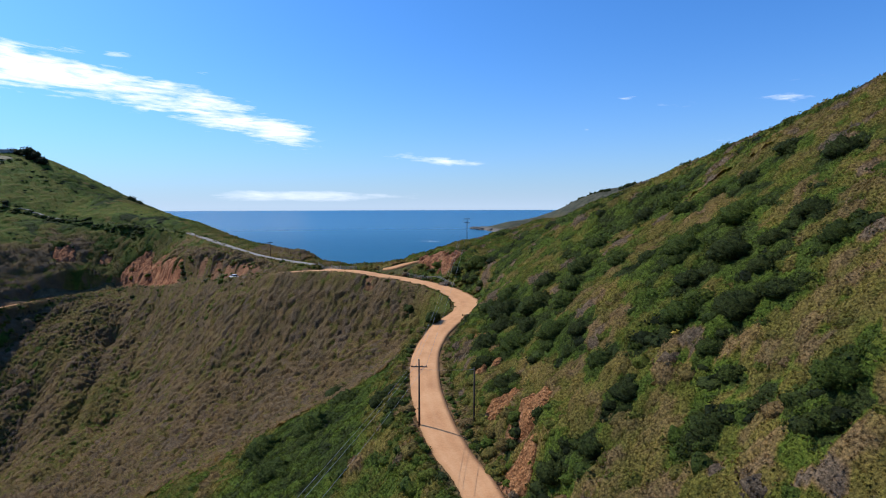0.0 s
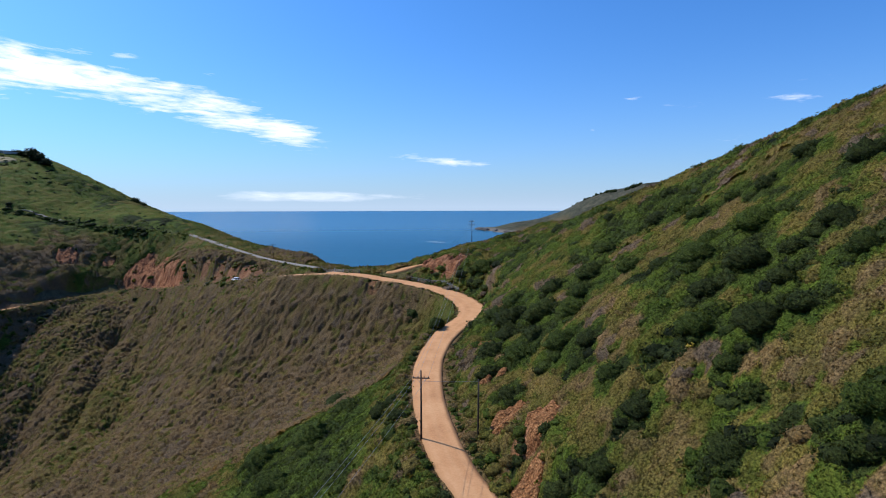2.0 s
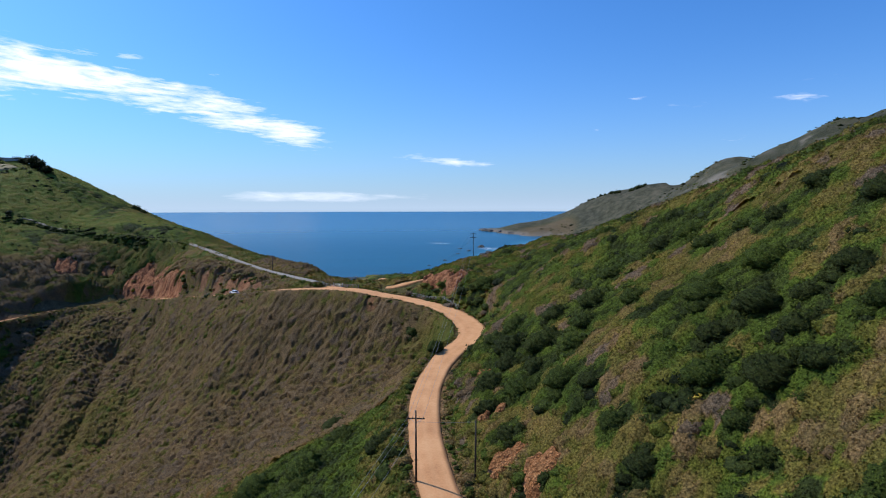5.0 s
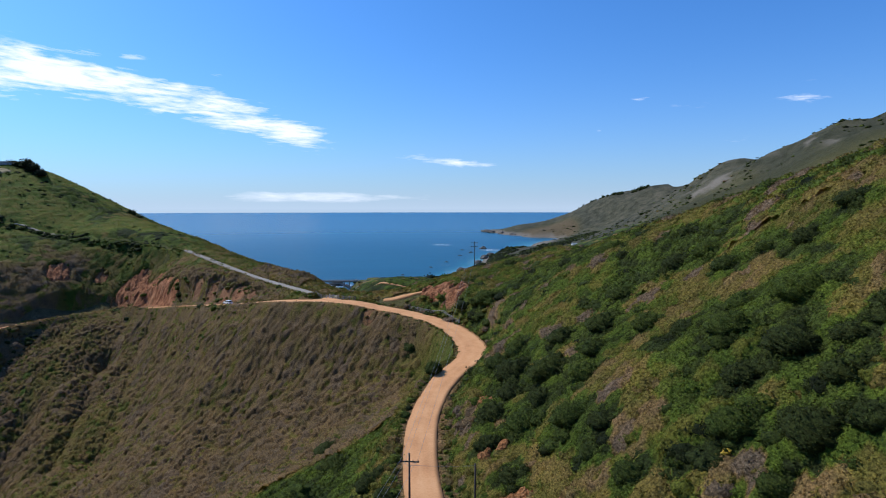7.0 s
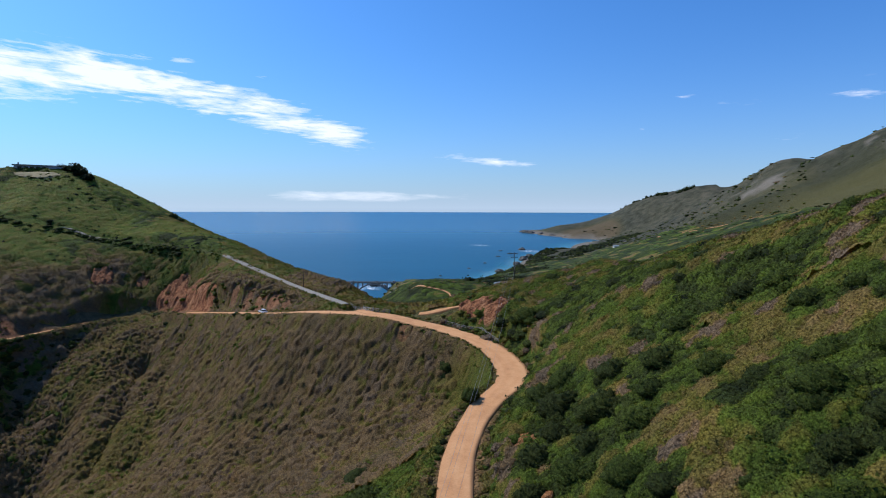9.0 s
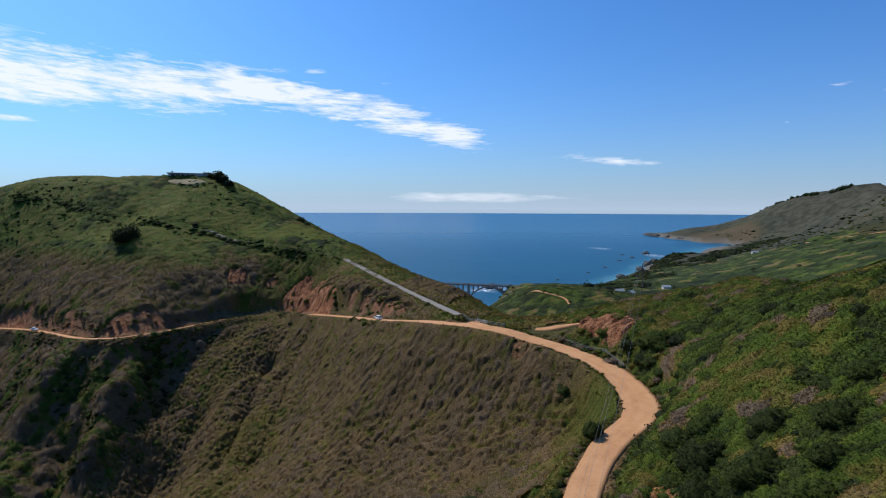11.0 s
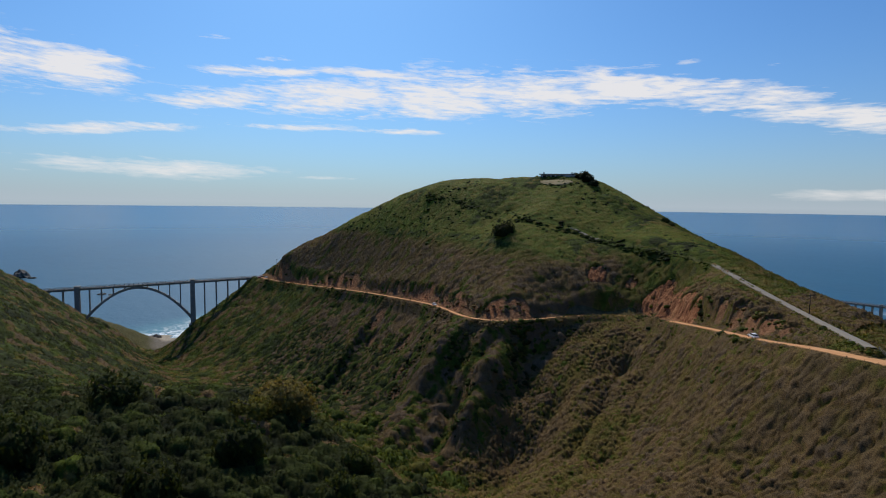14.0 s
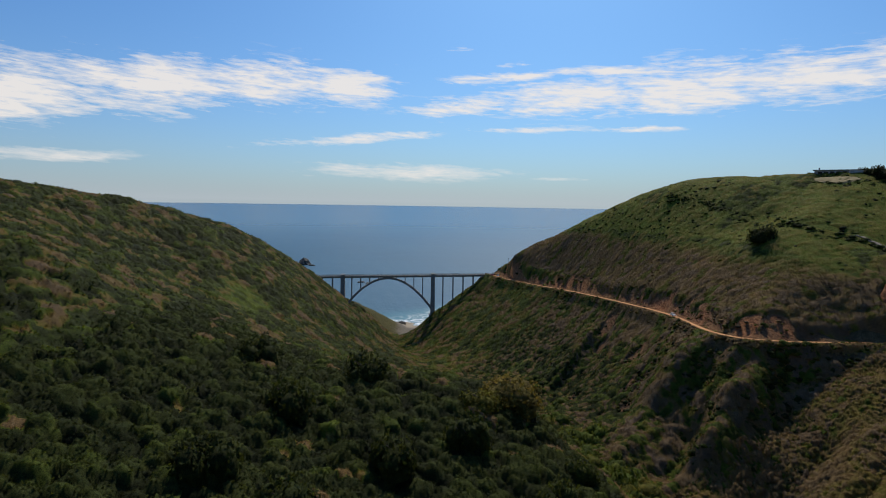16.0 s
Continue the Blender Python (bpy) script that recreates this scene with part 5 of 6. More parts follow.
plant("ravine_shrubs", COARSE, (-275, -150, 165, 262), 1.9, (1.0, 2.4), lambda x, y, z, g, d, w: kinds(x, y, 6.0, 191, (0.3, 0.12), (0.3, 0.20), (0.2, 0.30), (0.2, 0.7)), "dark green shrubs crowding the shaded ravines", "scrub",
      lambda x, y, z, s, g, d, w: nearest_on(GULLIES, x, y, 20.0)[0] < 11 + 5 * fbm(x, y, 9.0, 2, 192), 0.6, 1.0)
plant("hill_shrubs", FAR, (-560, -40, 205, 400), 2.6, (0.7, 2.2), lambda x, y, z, g, d, w: hill_hues(x, y, z, g, d, w) - 0.16 * g - 0.12 * (fbm(x, y, 15.0, 3, 126) > 0.12), "dark shrubs dotted over the grassy hill", "scrub",
      lambda x, y, z, s, g, d, w: hill_side(x, y, z, s, g, d, w) & (rng.uniform(size=len(x)) > 0.1 + g * 0.25), 0.4, 0.9)
plant("mouth_shrubs", FAR, (-620, -270, 20, 262), 4.6, (1.2, 2.8), mouth_hues, "dark shrubs on the canyon walls near the bridge", "scrub",
      lambda x, y, z, s, g, d, w: (z < 100) & (z > 8) & (w < 0.5) & ((x < -415) | (y < 168)), 0.6, 0.9)
plant("south_shrubs", FAR, (-620, -120, -260, 112), 5.2, (1.2, 3.0), south_hues, "dark brown and green shrubs over the hill across the canyon", "scrub",
      lambda x, y, z, s, g, d, w: (w < 0.6) & (x < -140 - 0.3 * (y + 240)), 0.6, 0.9)
plant("terrace_shrubs", FAR, (-160, 460, 420, 1500), 13.5, (2.0, 5.5), south_hues, "low green scrub on the coastal terrace", "scrub", None, 0.6, 0.6)
plant("mountain_scrub", FAR, (330, 1150, 1050, 2050), 21.0, (3.0, 8.5), lambda x, y, z, g, d, w: kinds(x, y, 90.0, 193, (0.5, 0.14), (0.3, 0.30), (0.2, 0.62)), "dark scrub in patches over the far mountainside", "scrub",
      lambda x, y, z, s, g, d, w: fbm(x, y, 110.0, 3, 194) > -0.05, 1.0, 0.6)
plant("ridge_scrub", FAR, (430, 1150, 2250, 3100), 34.0, (4.0, 11.0), lambda x, y, z, g, d, w: 0.12 + 0.3 * (fbm(x, y, 200.0, 2, 195) > 0.1), "dark clumps of scrub on the far headland's slopes", "scrub",
      lambda x, y, z, s, g, d, w: fbm(x, y, 180.0, 3, 196) > 0.08, 1.0, 0.6)
plant("wood_canopy", CROWN, (-300, -55, -110, 165), 8.6, (1.9, 5.2), wood_hues, "tree crowns standing out of the dark canyon wood", "woodland",
      lambda x, y, z, s, g, d, w: w > 0.5, 2.0, 1.05)
plant("creek_trees", MEDIUM, (-560, -130, 95, 205), 5.2, (2.8, 5.4), lambda x, y, z, g, d, w: 0.34 + 0.05 * fbm(x, y, 16.0, 2, 133), "bright green trees along the creek bed", "woodland",
      lambda x, y, z, s, g, d, w: nearest_on(CREEK_LINE, x, y, 40.0)[0] < 9 + 6 * fbm(x, y, 20.0, 2, 134) - 4 * (x < -300), 1.0, 1.0)
GROVE_LINE = walk_line([(-272, 164, 0), (-240, 163, 0), (-212, 161, 0), (-190, 160, 0), (-174, 165, 0)], 3.0)
plant("creek_grove", MEDIUM, (-285, -160, 145, 185), 5.4, (4.4, 7.8), lambda x, y, z, g, d, w: 0.37 + 0.05 * fbm(x, y, 9.0, 2, 145), "bright green rounded trees filling the creek bed", "woodland",
      lambda x, y, z, s, g, d, w: nearest_on(GROVE_LINE, x, y, 40.0)[0] < 9 + 5 * fbm(x, y, 14.0, 2, 146), 1.0, 1.6)
GROVES = [(-95, 962, 26), (-62, 1012, 32), (-30, 1095, 38), (-2, 1200, 40), (32, 1340, 45), (62, 1425, 45), (100, 1545, 50), (132, 1650, 50), (152, 1760, 50), (185, 1880, 50),
          (-8, 860, 30), (22, 905, 34), (60, 1050, 36), (95, 1220, 36), (195, 1480, 42), (240, 1640, 52), (290, 1705, 55), (345, 1870, 60), (450, 2100, 60), (545, 2320, 75),
          (-2, 690, 16), (-16, 745, 15)]


def in_grove(x, y, z, soil, grass, dry, wood):
    inside = np.zeros(x.shape, bool)
    for gx, gy, r in GROVES:
        inside |= np.hypot(x - gx, y - gy) < r * (1 + 0.4 * fbm(x, y, 25.0, 2, 142))
    return inside & (z > 6)


plant("coast_trees", COARSE, (-130, 640, 660, 2400), 10.0, (5.0, 10.0), lambda x, y, z, g, d, w: 0.06 + 0 * x, "dark cypress groves along the far shore", "woodland", in_grove, 1.0, 1.0)
t = np.sort(rng.uniform(0, 1, 40) ** 0.7)
x, y = np.interp(t, [0, 0.4, 0.75, 1], [640, 740, 850, 900]) + rng.normal(0, 6, 40), np.interp(t, [0, 0.4, 0.75, 1], [2990, 2880, 2745, 2680]) + rng.normal(0, 6, 40)
wide = rng.uniform(6, 17, 40) * (0.6 + 0.6 * t)
scatter_mesh("ridge_trees", COARSE, x, y, height(x, y), wide, wide * 1.35, np.full(40, 0.08), "row of dark pines along the far mountain's crest", "woodland")
plant("verge_shrubs", COARSE, (-560, -60, 195, 290), 1.7, (0.7, 1.7), canyon_hues, "brown and green bushes along the lower edge of the far dirt track", "scrub",
      lambda x, y, z, s, g, d, w: (nearest_on(FAR_LINE, x, y, 9.0)[0] < 5.5) & (nearest_on(FAR_LINE, x, y, 9.0)[2] > 0) & (fbm(x, y, 30.0, 2, 151) > -0.3), 0.0, 1.15)
plant("bend_shrubs", COARSE, (-212, -148, 236, 296), 1.15, (0.75, 1.5), canyon_hues, "brown and green bushes hiding the bend of the far dirt track", "scrub",
      lambda x, y, z, s, g, d, w: (nearest_on(FAR_LINE, x, y, 9.0)[0] < 4.6) & (nearest_on(FAR_LINE, x, y, 9.0)[2] > 0) & (x > -198) & (x < -160) & (fbm(x, y, 14.0, 2, 152) > -0.4), -1.4, 1.3)
DRIVE_EDGE = smooth_line(LAND["drive"][2:5], 1.0)
t = np.sort(rng.uniform(0, 1, 70))
pick = (t * (len(DRIVE_EDGE) - 1)).astype(int)
x, y = DRIVE_EDGE[pick, 0] + 1.9 + rng.normal(0, 0.5, 70), DRIVE_EDGE[pick, 1] - 2.0 + rng.normal(0, 0.5, 70)
wide = rng.uniform(0.7, 1.25, 70)
scatter_mesh("drive_verge", COARSE, x, y, height(x, y), wide, wide, rng.uniform(0.12, 0.6, 70), "low brown and green bushes along the concrete driveway", "scrub")
# dark hedge of bushes along the upper driveway
t = np.sort(rng.uniform(0, 1, 270))
DRIVE_UP = smooth_line([(-378, 308, 0), (-347, 311, 0), (-316, 311, 0), (-278, 307, 0), (-249, 309, 0), (-236, 316, 0), (-217, 319, 0), (-188, 318, 0), (-166, 314, 0)], 3.0)
pick = (t * (len(DRIVE_UP) - 1)).astype(int)
x, y = DRIVE_UP[pick, 0] + rng.normal(0, 1.6, 270), DRIVE_UP[pick, 1] + rng.normal(0, 1.4, 270) - 1.5
wide = rng.uniform(1.0, 2.8, 270)
scatter_mesh("drive_bushes", COARSE, x, y, height(x, y), wide, wide * 0.9, rng.uniform(0.06, 0.28, 270), "dark bushes lining the upper driveway", "scrub")
x, y = rng.uniform(26.6, 28.4, 7), rng.uniform(66.2, 67.8, 7)
wide = rng.uniform(0.35, 0.6, 7)
flowers = scatter_mesh("bush", COARSE, x, y, height(x, y) + 1.0, wide, wide, np.full(7, 0.5), "small bush covered in yellow flowers", "bush")
tagged(flowers, "small bush covered in yellow flowers on the slope", "bush", kind="thing")
flowers.data.materials[0] = material("yellow_flowers", speckled((0.30, 0.20, 0.02), (0.62, 0.40, 0.02), 2.0, 0.7))
x, y = np.array([-2.1, -2.7, -1.6, -2.4, -3.2]), np.array([135.2, 136.2, 136.6, 134.6, 135.6])
wide = np.array([1.3, 1.5, 1.2, 1.2, 1.4])
lone = scatter_mesh("bush", FINE, x, y, height(x, y) + 1.1, wide, wide * 2.0, np.full(5, 0.2), "bush", "bush")
tagged(lone, "leafy bush at the road's edge, shading the dirt", "bush", kind="thing")
plant("knoll_shrubs", FAR, (-165, 60, 425, 780), 5.4, (1.3, 3.4), lambda x, y, z, g, d, w: knoll_hues(x, y, z, 0.3 * g, d, w) * 0.8, "green and brown scrub on the knoll beyond the saddle", "scrub", None, 0.6, 0.7)
plant("south_thicket", FAR, (-340, -125, -130, 70), 3.3, (1.0, 2.4), south_hues, "dark green scrub on the near face of the hill across the canyon", "scrub",
      lambda x, y, z, s, g, d, w: w < 0.5, 0.6, 0.9)
plant("road_verge", COARSE, (-50, 16, 56, 215), 1.0, (0.5, 1.05), lambda x, y, z, g, d, w: kinds(x, y, 4.0, 181, (0.3, 0.40), (0.25, 0.26), (0.25, 0.56), (0.2, 0.68)),
      "low green and straw coloured growth along the dirt road's edges", "scrub", lambda x, y, z, s, g, d, w: nearest_on(ROAD_LINE, x, y, 12.0)[0] < 5.6, 0.0, 0.95)

# ---------------------------------------------------------------- things
PAINT_WHITE = material("white_car_paint", speckled((0.62, 0.62, 0.61), (0.80, 0.80, 0.79), 1.0, 0.3, 0.02))
PAINT_RED = material("red_car_paint", speckled((0.34, 0.03, 0.025), (0.45, 0.05, 0.04), 1.0, 0.3, 0.02))
PAINT_DARK = material("dark_car_paint", speckled((0.010, 0.010, 0.012), (0.03, 0.03, 0.034), 1.0, 0.3, 0.02))
GLASS_DARK = material("car_glass", speckled((0.010, 0.013, 0.016), (0.03, 0.035, 0.04), 1.0, 0.08, 0.02))
RUBBER = material("rubber", speckled((0.015, 0.015, 0.015), (0.035, 0.034, 0.032), 2.0, 0.9))
METAL = material("galvanised_steel", speckled((0.30, 0.31, 0.31), (0.48, 0.48, 0.47), 2.0, 0.5, 0.2, 0.02, Metallic=0.7))
RAIL_WOOD = material("grey_fence_wood", speckled((0.16, 0.145, 0.125), (0.36, 0.33, 0.29), 2.0, 0.9))
PORCELAIN = material("brown_porcelain", speckled((0.05, 0.025, 0.015), (0.09, 0.05, 0.03), 2.0, 0.3))
WIRE = material("wire", speckled((0.14, 0.14, 0.13), (0.24, 0.24, 0.23), 2.0, 0.5))
HOUSE_WALL = material("grey_board_wall", speckled((0.30, 0.31, 0.30), (0.45, 0.45, 0.43), 1.0, 0.85))
HOUSE_ROOF = material("grey_green_roof", speckled((0.20, 0.23, 0.23), (0.32, 0.35, 0.34), 1.0, 0.85))
STRAW = material("straw_grass", speckled((0.20, 0.165, 0.070), (0.38, 0.29, 0.145), 1.0, 0.95))
WHITE_WALL = material("white_plaster", speckled((0.62, 0.60, 0.56), (0.78, 0.76, 0.72), 1.0, 0.85))


def part(name, bm, mat, parent=None, label="", smooth=False):
    """Links a bmesh as one mesh object under a thing or a part."""
    me = bpy.data.meshes.new(name)
    bm.to_mesh(me)
    bm.free()
    me.materials.append(mat)
    if smooth:
        me.polygons.foreach_set("use_smooth", np.ones(len(me.polygons), bool))
    ob = new(name, me)
    if parent is not None:
        ob.parent = parent
    if label:
        ob["label"] = label
    return ob


def holder(name, m, label, category, group=""):
    ob = new(name)
    ob.empty_display_size = 0.5
    ob.matrix_world = m
    return tagged(ob, label, category, group)


def box_mesh(size, at=(0, 0, 0), bevel=0.0, taper=1.0, turn=None):
    """A block, its top narrowed by taper, its edges bevelled."""
    bm = bmesh.new()
    bmesh.ops.create_cube(bm, size=1.0)
    for v in bm.verts:
        k = taper if v.co.z > 0 else 1.0
        v.co = Vector((v.co.x * size[0] * k, v.co.y * size[1] * k, v.co.z * size[2]))
    if bevel:
        bmesh.ops.bevel(bm, geom=list(bm.edges), offset=bevel, segments=1, affect="EDGES")
    if turn is not None:
        bmesh.ops.transform(bm, matrix=turn, verts=bm.verts)
    bmesh.ops.translate(bm, vec=at, verts=bm.verts)
    return bm


def rod_mesh(a, b, r0, r1=None, sides=8):
    """A tapered round bar from a to b."""
    a, b = Vector(a), Vector(b)
    bm = bmesh.new()
    bmesh.ops.create_cone(bm, cap_ends=True, segments=sides, radius1=r0, radius2=r0 if r1 is None else r1, depth=(b - a).length)
    turn = (b - a).to_track_quat("Z", "Y").to_matrix().to_4x4()
    bmesh.ops.transform(bm, matrix=Matrix.Translation((a + b) / 2) @ turn, verts=bm.verts)
    return bm


def sweep_mesh(points, wide, high):
    """A bar of rectangular section along points in the x-z plane; high may change along it."""
    bm = bmesh.new()
    rings = []
    pts = [Vector(p) for p in points]
    for i, p in enumerate(pts):
        d = (pts[min(i + 1, len(pts) - 1)] - pts[max(i - 1, 0)]).normalized()
        n = Vector((-d.z, 0, d.x))
        h = high[i] if isinstance(high, (list, tuple)) else high
        rings.append([bm.verts.new(p + Vector((0, s * wide / 2, 0)) + n * t * h / 2) for s, t in ((-1, -1), (1, -1), (1, 1), (-1, 1))])
    for a, b in zip(rings, rings[1:]):
        for k in range(4):
            bm.faces.new((a[k], a[(k + 1) % 4], b[(k + 1) % 4], b[k]))
    bm.faces.new(rings[0][::-1]), bm.faces.new(rings[-1])
    bmesh.ops.recalc_face_normals(bm, faces=bm.faces)
    return bm


def arch_bridge(label, start, end, towers, spring, crown, column_gap, tower_wide, name="arch_bridge"):
    """An open-spandrel concrete arch bridge. start, end: deck's ends; towers: their distances along the deck; spring, crown: heights of the arch."""
    start, end = Vector(start), Vector(end)
    along = end - start
    length, grade = along.xy.length, along.z / along.xy.length
    m = Matrix.Translation(start) @ pose(0, 0, 0, 0, 0, math.degrees(math.atan2(along.y, along.x)))
    bridge = holder(name, m, label, "bridge")
    way = lambda s: grade * s                   # deck height along the bridge, from its start
    lean = Matrix.Rotation(-math.atan(grade), 4, "Y")
    deck = part("deck", box_mesh((length, 7.6, 0.7), (length / 2, 0, way(length / 2) - 0.45), 0.05, 1.0, lean), CONCRETE, bridge)
    part("roadway", box_mesh((length, 6.6, 0.06), (length / 2, 0, way(length / 2) - 0.06), 0.0, 1.0, lean), ASPHALT, bridge)
    for side in (-1, 1):
        part("girder", box_mesh((length, 0.5, 1.3), (length / 2, side * 3.0, way(length / 2) - 1.45), 0.03, 1.0, lean), CONCRETE, bridge)
        part("parapet_rail", box_mesh((length, 0.35, 0.28), (length / 2, side * 3.65, way(length / 2) + 0.90), 0.03, 1.0, lean), CONCRETE, bridge)
        for k in range(int(length // 4.0) + 1):
            s = 2.0 + k * 4.0
            if s < length:
                part("parapet_post", box_mesh((0.55, 0.34, 1.0), (s, side * 3.65, way(s) + 0.4), 0.03), CONCRETE, bridge)
    a, b = towers

    def ground_under(s, side=0.0):
        p = m @ Vector((s, side * 3.0, 0))
        return ground_at(p.x, p.y) - start.z

    def rib(s):
        u = (s - (a + b) / 2) / ((b - a) / 2)
        return spring - start.z + (crown - spring) * (1 - u * u)

    for s in (a, b):
        foot = min(spring - start.z - 5, ground_under(s) - 1.5)
        for side in (-1, 1):
            high = way(s) + 1.6 - foot
            shaft = part("tower", box_mesh((tower_wide, 2.6, high), (s, side * 3.4, foot + high / 2), 0.12, 0.86), CONCRETE, bridge)
            part("tower_cap", box_mesh((tower_wide * 1.05, 2.9, 0.6), (s, side * 3.4, way(s) + 1.5), 0.08), CONCRETE, shaft)
        part("tower_web", box_mesh((tower_wide * 0.7, 4.6, way(s) - 2.2 - foot), (s, 0, foot + (way(s) - 2.2 - foot) / 2), 0.05), CONCRETE, bridge)
        part("footing", box_mesh((tower_wide * 1.7, 12.0, 5.0), (s, 0, foot + 1.0), 0.2), CONCRETE, bridge)
    n = 40
    ss = [a + (b - a) * k / n for k in range(n + 1)]
    for side in (-1, 1):
        thick = [2.4 - 1.0 * (1 - abs(2 * k / n - 1)) for k in range(n + 1)]
        part("arch_rib", sweep_mesh([(s, side * 2.6, rib(s)) for s in ss], 1.5, thick), CONCRETE, bridge)
    s = a + column_gap
    while s < b - column_gap * 0.4:
        top = way(s) - 1.9
        for side in (-1, 1):
            if top - rib(s) > 0.6:
                part("spandrel_column", box_mesh((0.95, 0.95, top - rib(s)), (s, side * 2.6, (top + rib(s)) / 2), 0.05), CONCRETE, bridge)
        part("cross_beam", box_mesh((0.8, 7.4, 0.9), (s, 0, way(s) - 1.6), 0.05), CONCRETE, bridge)
        s += column_gap
    for s0, s1, d in ((a, 0.0, -1), (b, length, 1)):
        s = s0 + d * column_gap * 1.15
        while (s - s1) * d < -3.0:
            foot = ground_under(s) - 1.0
            if way(s) - 2.0 - foot > 1.0:
                for side in (-1, 1):
                    part("approach_column", box_mesh((1.0, 1.0, way(s) - 2.0 - foot), (s, side * 2.6, (way(s) - 2.0 + foot) / 2), 0.05), CONCRETE, bridge)
                part("cross_beam", box_mesh((0.8, 7.4, 0.9), (s, 0, way(s) - 1.6), 0.05), CONCRETE, bridge)
            s += d * column_gap * 1.15
    return bridge


SOUTH_END, NORTH_END = Vector((-641.0, -24.0, 78.7)), Vector((-593.0, 237.0, 83.5))
DECK = (NORTH_END - SOUTH_END).xy.normalized()
south_at = (Vector((-622, 78)) - SOUTH_END.xy).dot(DECK)
north_at = (Vector((-604.5, 175)) - SOUTH_END.xy).dot(DECK)
arch_bridge("tall grey concrete arch bridge over the canyon mouth", SOUTH_END, NORTH_END, (south_at, north_at), 43.0, 78.2, 9.7, 4.6)
arch_bridge("smaller grey concrete arch bridge at the far cove", (-288, 868, 45.6), (-146, 871.5, 46.2), (75.0, 139.0), 24.0, 42.6, 7.6, 2.2)


def utility_pole(m, tall, arms, label, lean=0.0):
    """A wooden pole with cross-arms at the given depths below its top."""
    pole = holder("utility_pole", m, label, "utility pole", "poles along the road")
    part("shaft", rod_mesh((0, 0, -1.0), (lean, 0, tall), 0.17, 0.11, 10), POLE_WOOD, pole, smooth=True)
    for below in arms:
        z = tall - below
        arm = part("cross_arm", box_mesh((2.5, 0.13, 0.16), (lean * z / tall, 0.16, z), 0.015), POLE_WOOD, pole)
        for x in (-1.1, -0.45, 0.45, 1.1):
            part("insulator", rod_mesh((x + lean * z / tall, 0.16, z + 0.08), (x + lean * z / tall, 0.16, z + 0.30), 0.06, 0.04, 8), PORCELAIN, arm)
        for x in (-0.8, 0.8):
            part("brace", rod_mesh((x + lean * z / tall, 0.2, z - 0.05), (lean * z / tall, 0.17, z - 0.75), 0.025), METAL, pole)
    return pole


POLE_A, POLE_B, POLE_C = Vector((-3.7, 84.0, 0)), Vector((9.6, 223.5, 0)), Vector((-20.5, 6.0, 0))
for p in (POLE_A, POLE_B, POLE_C):
    p.z = ground_at(p.x, p.y)
POLE_C.z = 115.0
TALL_A, TALL_B, TALL_C = 125.9 - POLE_A.z, 144.8 - POLE_B.z, 10.0
utility_pole(pose(*POLE_A, 0, 0, -4), TALL_A, (1.2,), "dark wooden utility pole with one cross-arm beside the dirt road")
utility_pole(pose(*POLE_B, 0, 0, 3), TALL_B, (0.5, 1.9), "dark wooden utility pole with two cross-arms on the spur")
stub = holder("guy_pole", pose(4.7, 84.0, ground_at(4.7, 84.0), 0, 0, 0), "short bare wooden guy pole on the road bank", "utility pole", "poles along the road")
part("shaft", rod_mesh((0, 0, -1), (0.05, 0, 124.6 - ground_at(4.7, 84.0)), 0.15, 0.11, 10), POLE_WOOD, stub, smooth=True)
for x, y, t, lab in ((-78.0, 252.5, 7.2, "small dark utility pole beside the concrete driveway"), (-560, 246, 9.0, "small dark utility pole beside the bridge end"),
                     (-590, 226, 8.0, "small dark utility pole at the canyon rim")):
    utility_pole(pose(x, y, ground_at(x, y), 0, 0, 20), t, (0.6,), lab)


def wire(a, b, sag, label):
    """A hanging wire, as a thin tube."""
    a, b = Vector(a), Vector(b)
    curve = bpy.data.curves.new("power_line", "CURVE")
    curve.dimensions, curve.bevel_depth, curve.bevel_resolution = "3D", 0.018, 1
    s = curve.splines.new("POLY")
    n = 24
    s.points.add(n)
    for k in range(n + 1):
        u = k / n
        p = a.lerp(b, u) - Vector((0, 0, sag * 4 * u * (1 - u)))
        s.points[k].co = (*p, 1)
    ob = new("power_line", curve)
    curve.materials.append(WIRE)
    return tagged(ob, label, "power line", "power lines")


for x in (-1.1, -0.45, 1.1):
    top_a, top_b = POLE_A + Vector((x, 0.16, TALL_A - 0.9)), POLE_B + Vector((x, 0.16, TALL_B - 0.2))
    wire(top_a, top_b, 2.6, "thin sagging wire strung between two utility poles")
    wire(top_a, POLE_C + Vector((x, 0, TALL_C)), 1.2, "thin wire running from the roadside pole down the slope")
wire(POLE_A + Vector((0, 0, TALL_A - 1.6)), (4.75, 84.0, 124.3), 0.1, "short guy wire crossing above the dirt road")
for x in (-0.8, 0.8):
    wire(POLE_B + Vector((x, 0.16, TALL_B - 0.2)), (-10 + x, 420, 118), 5.0, "thin wire running from the spur towards the coast")


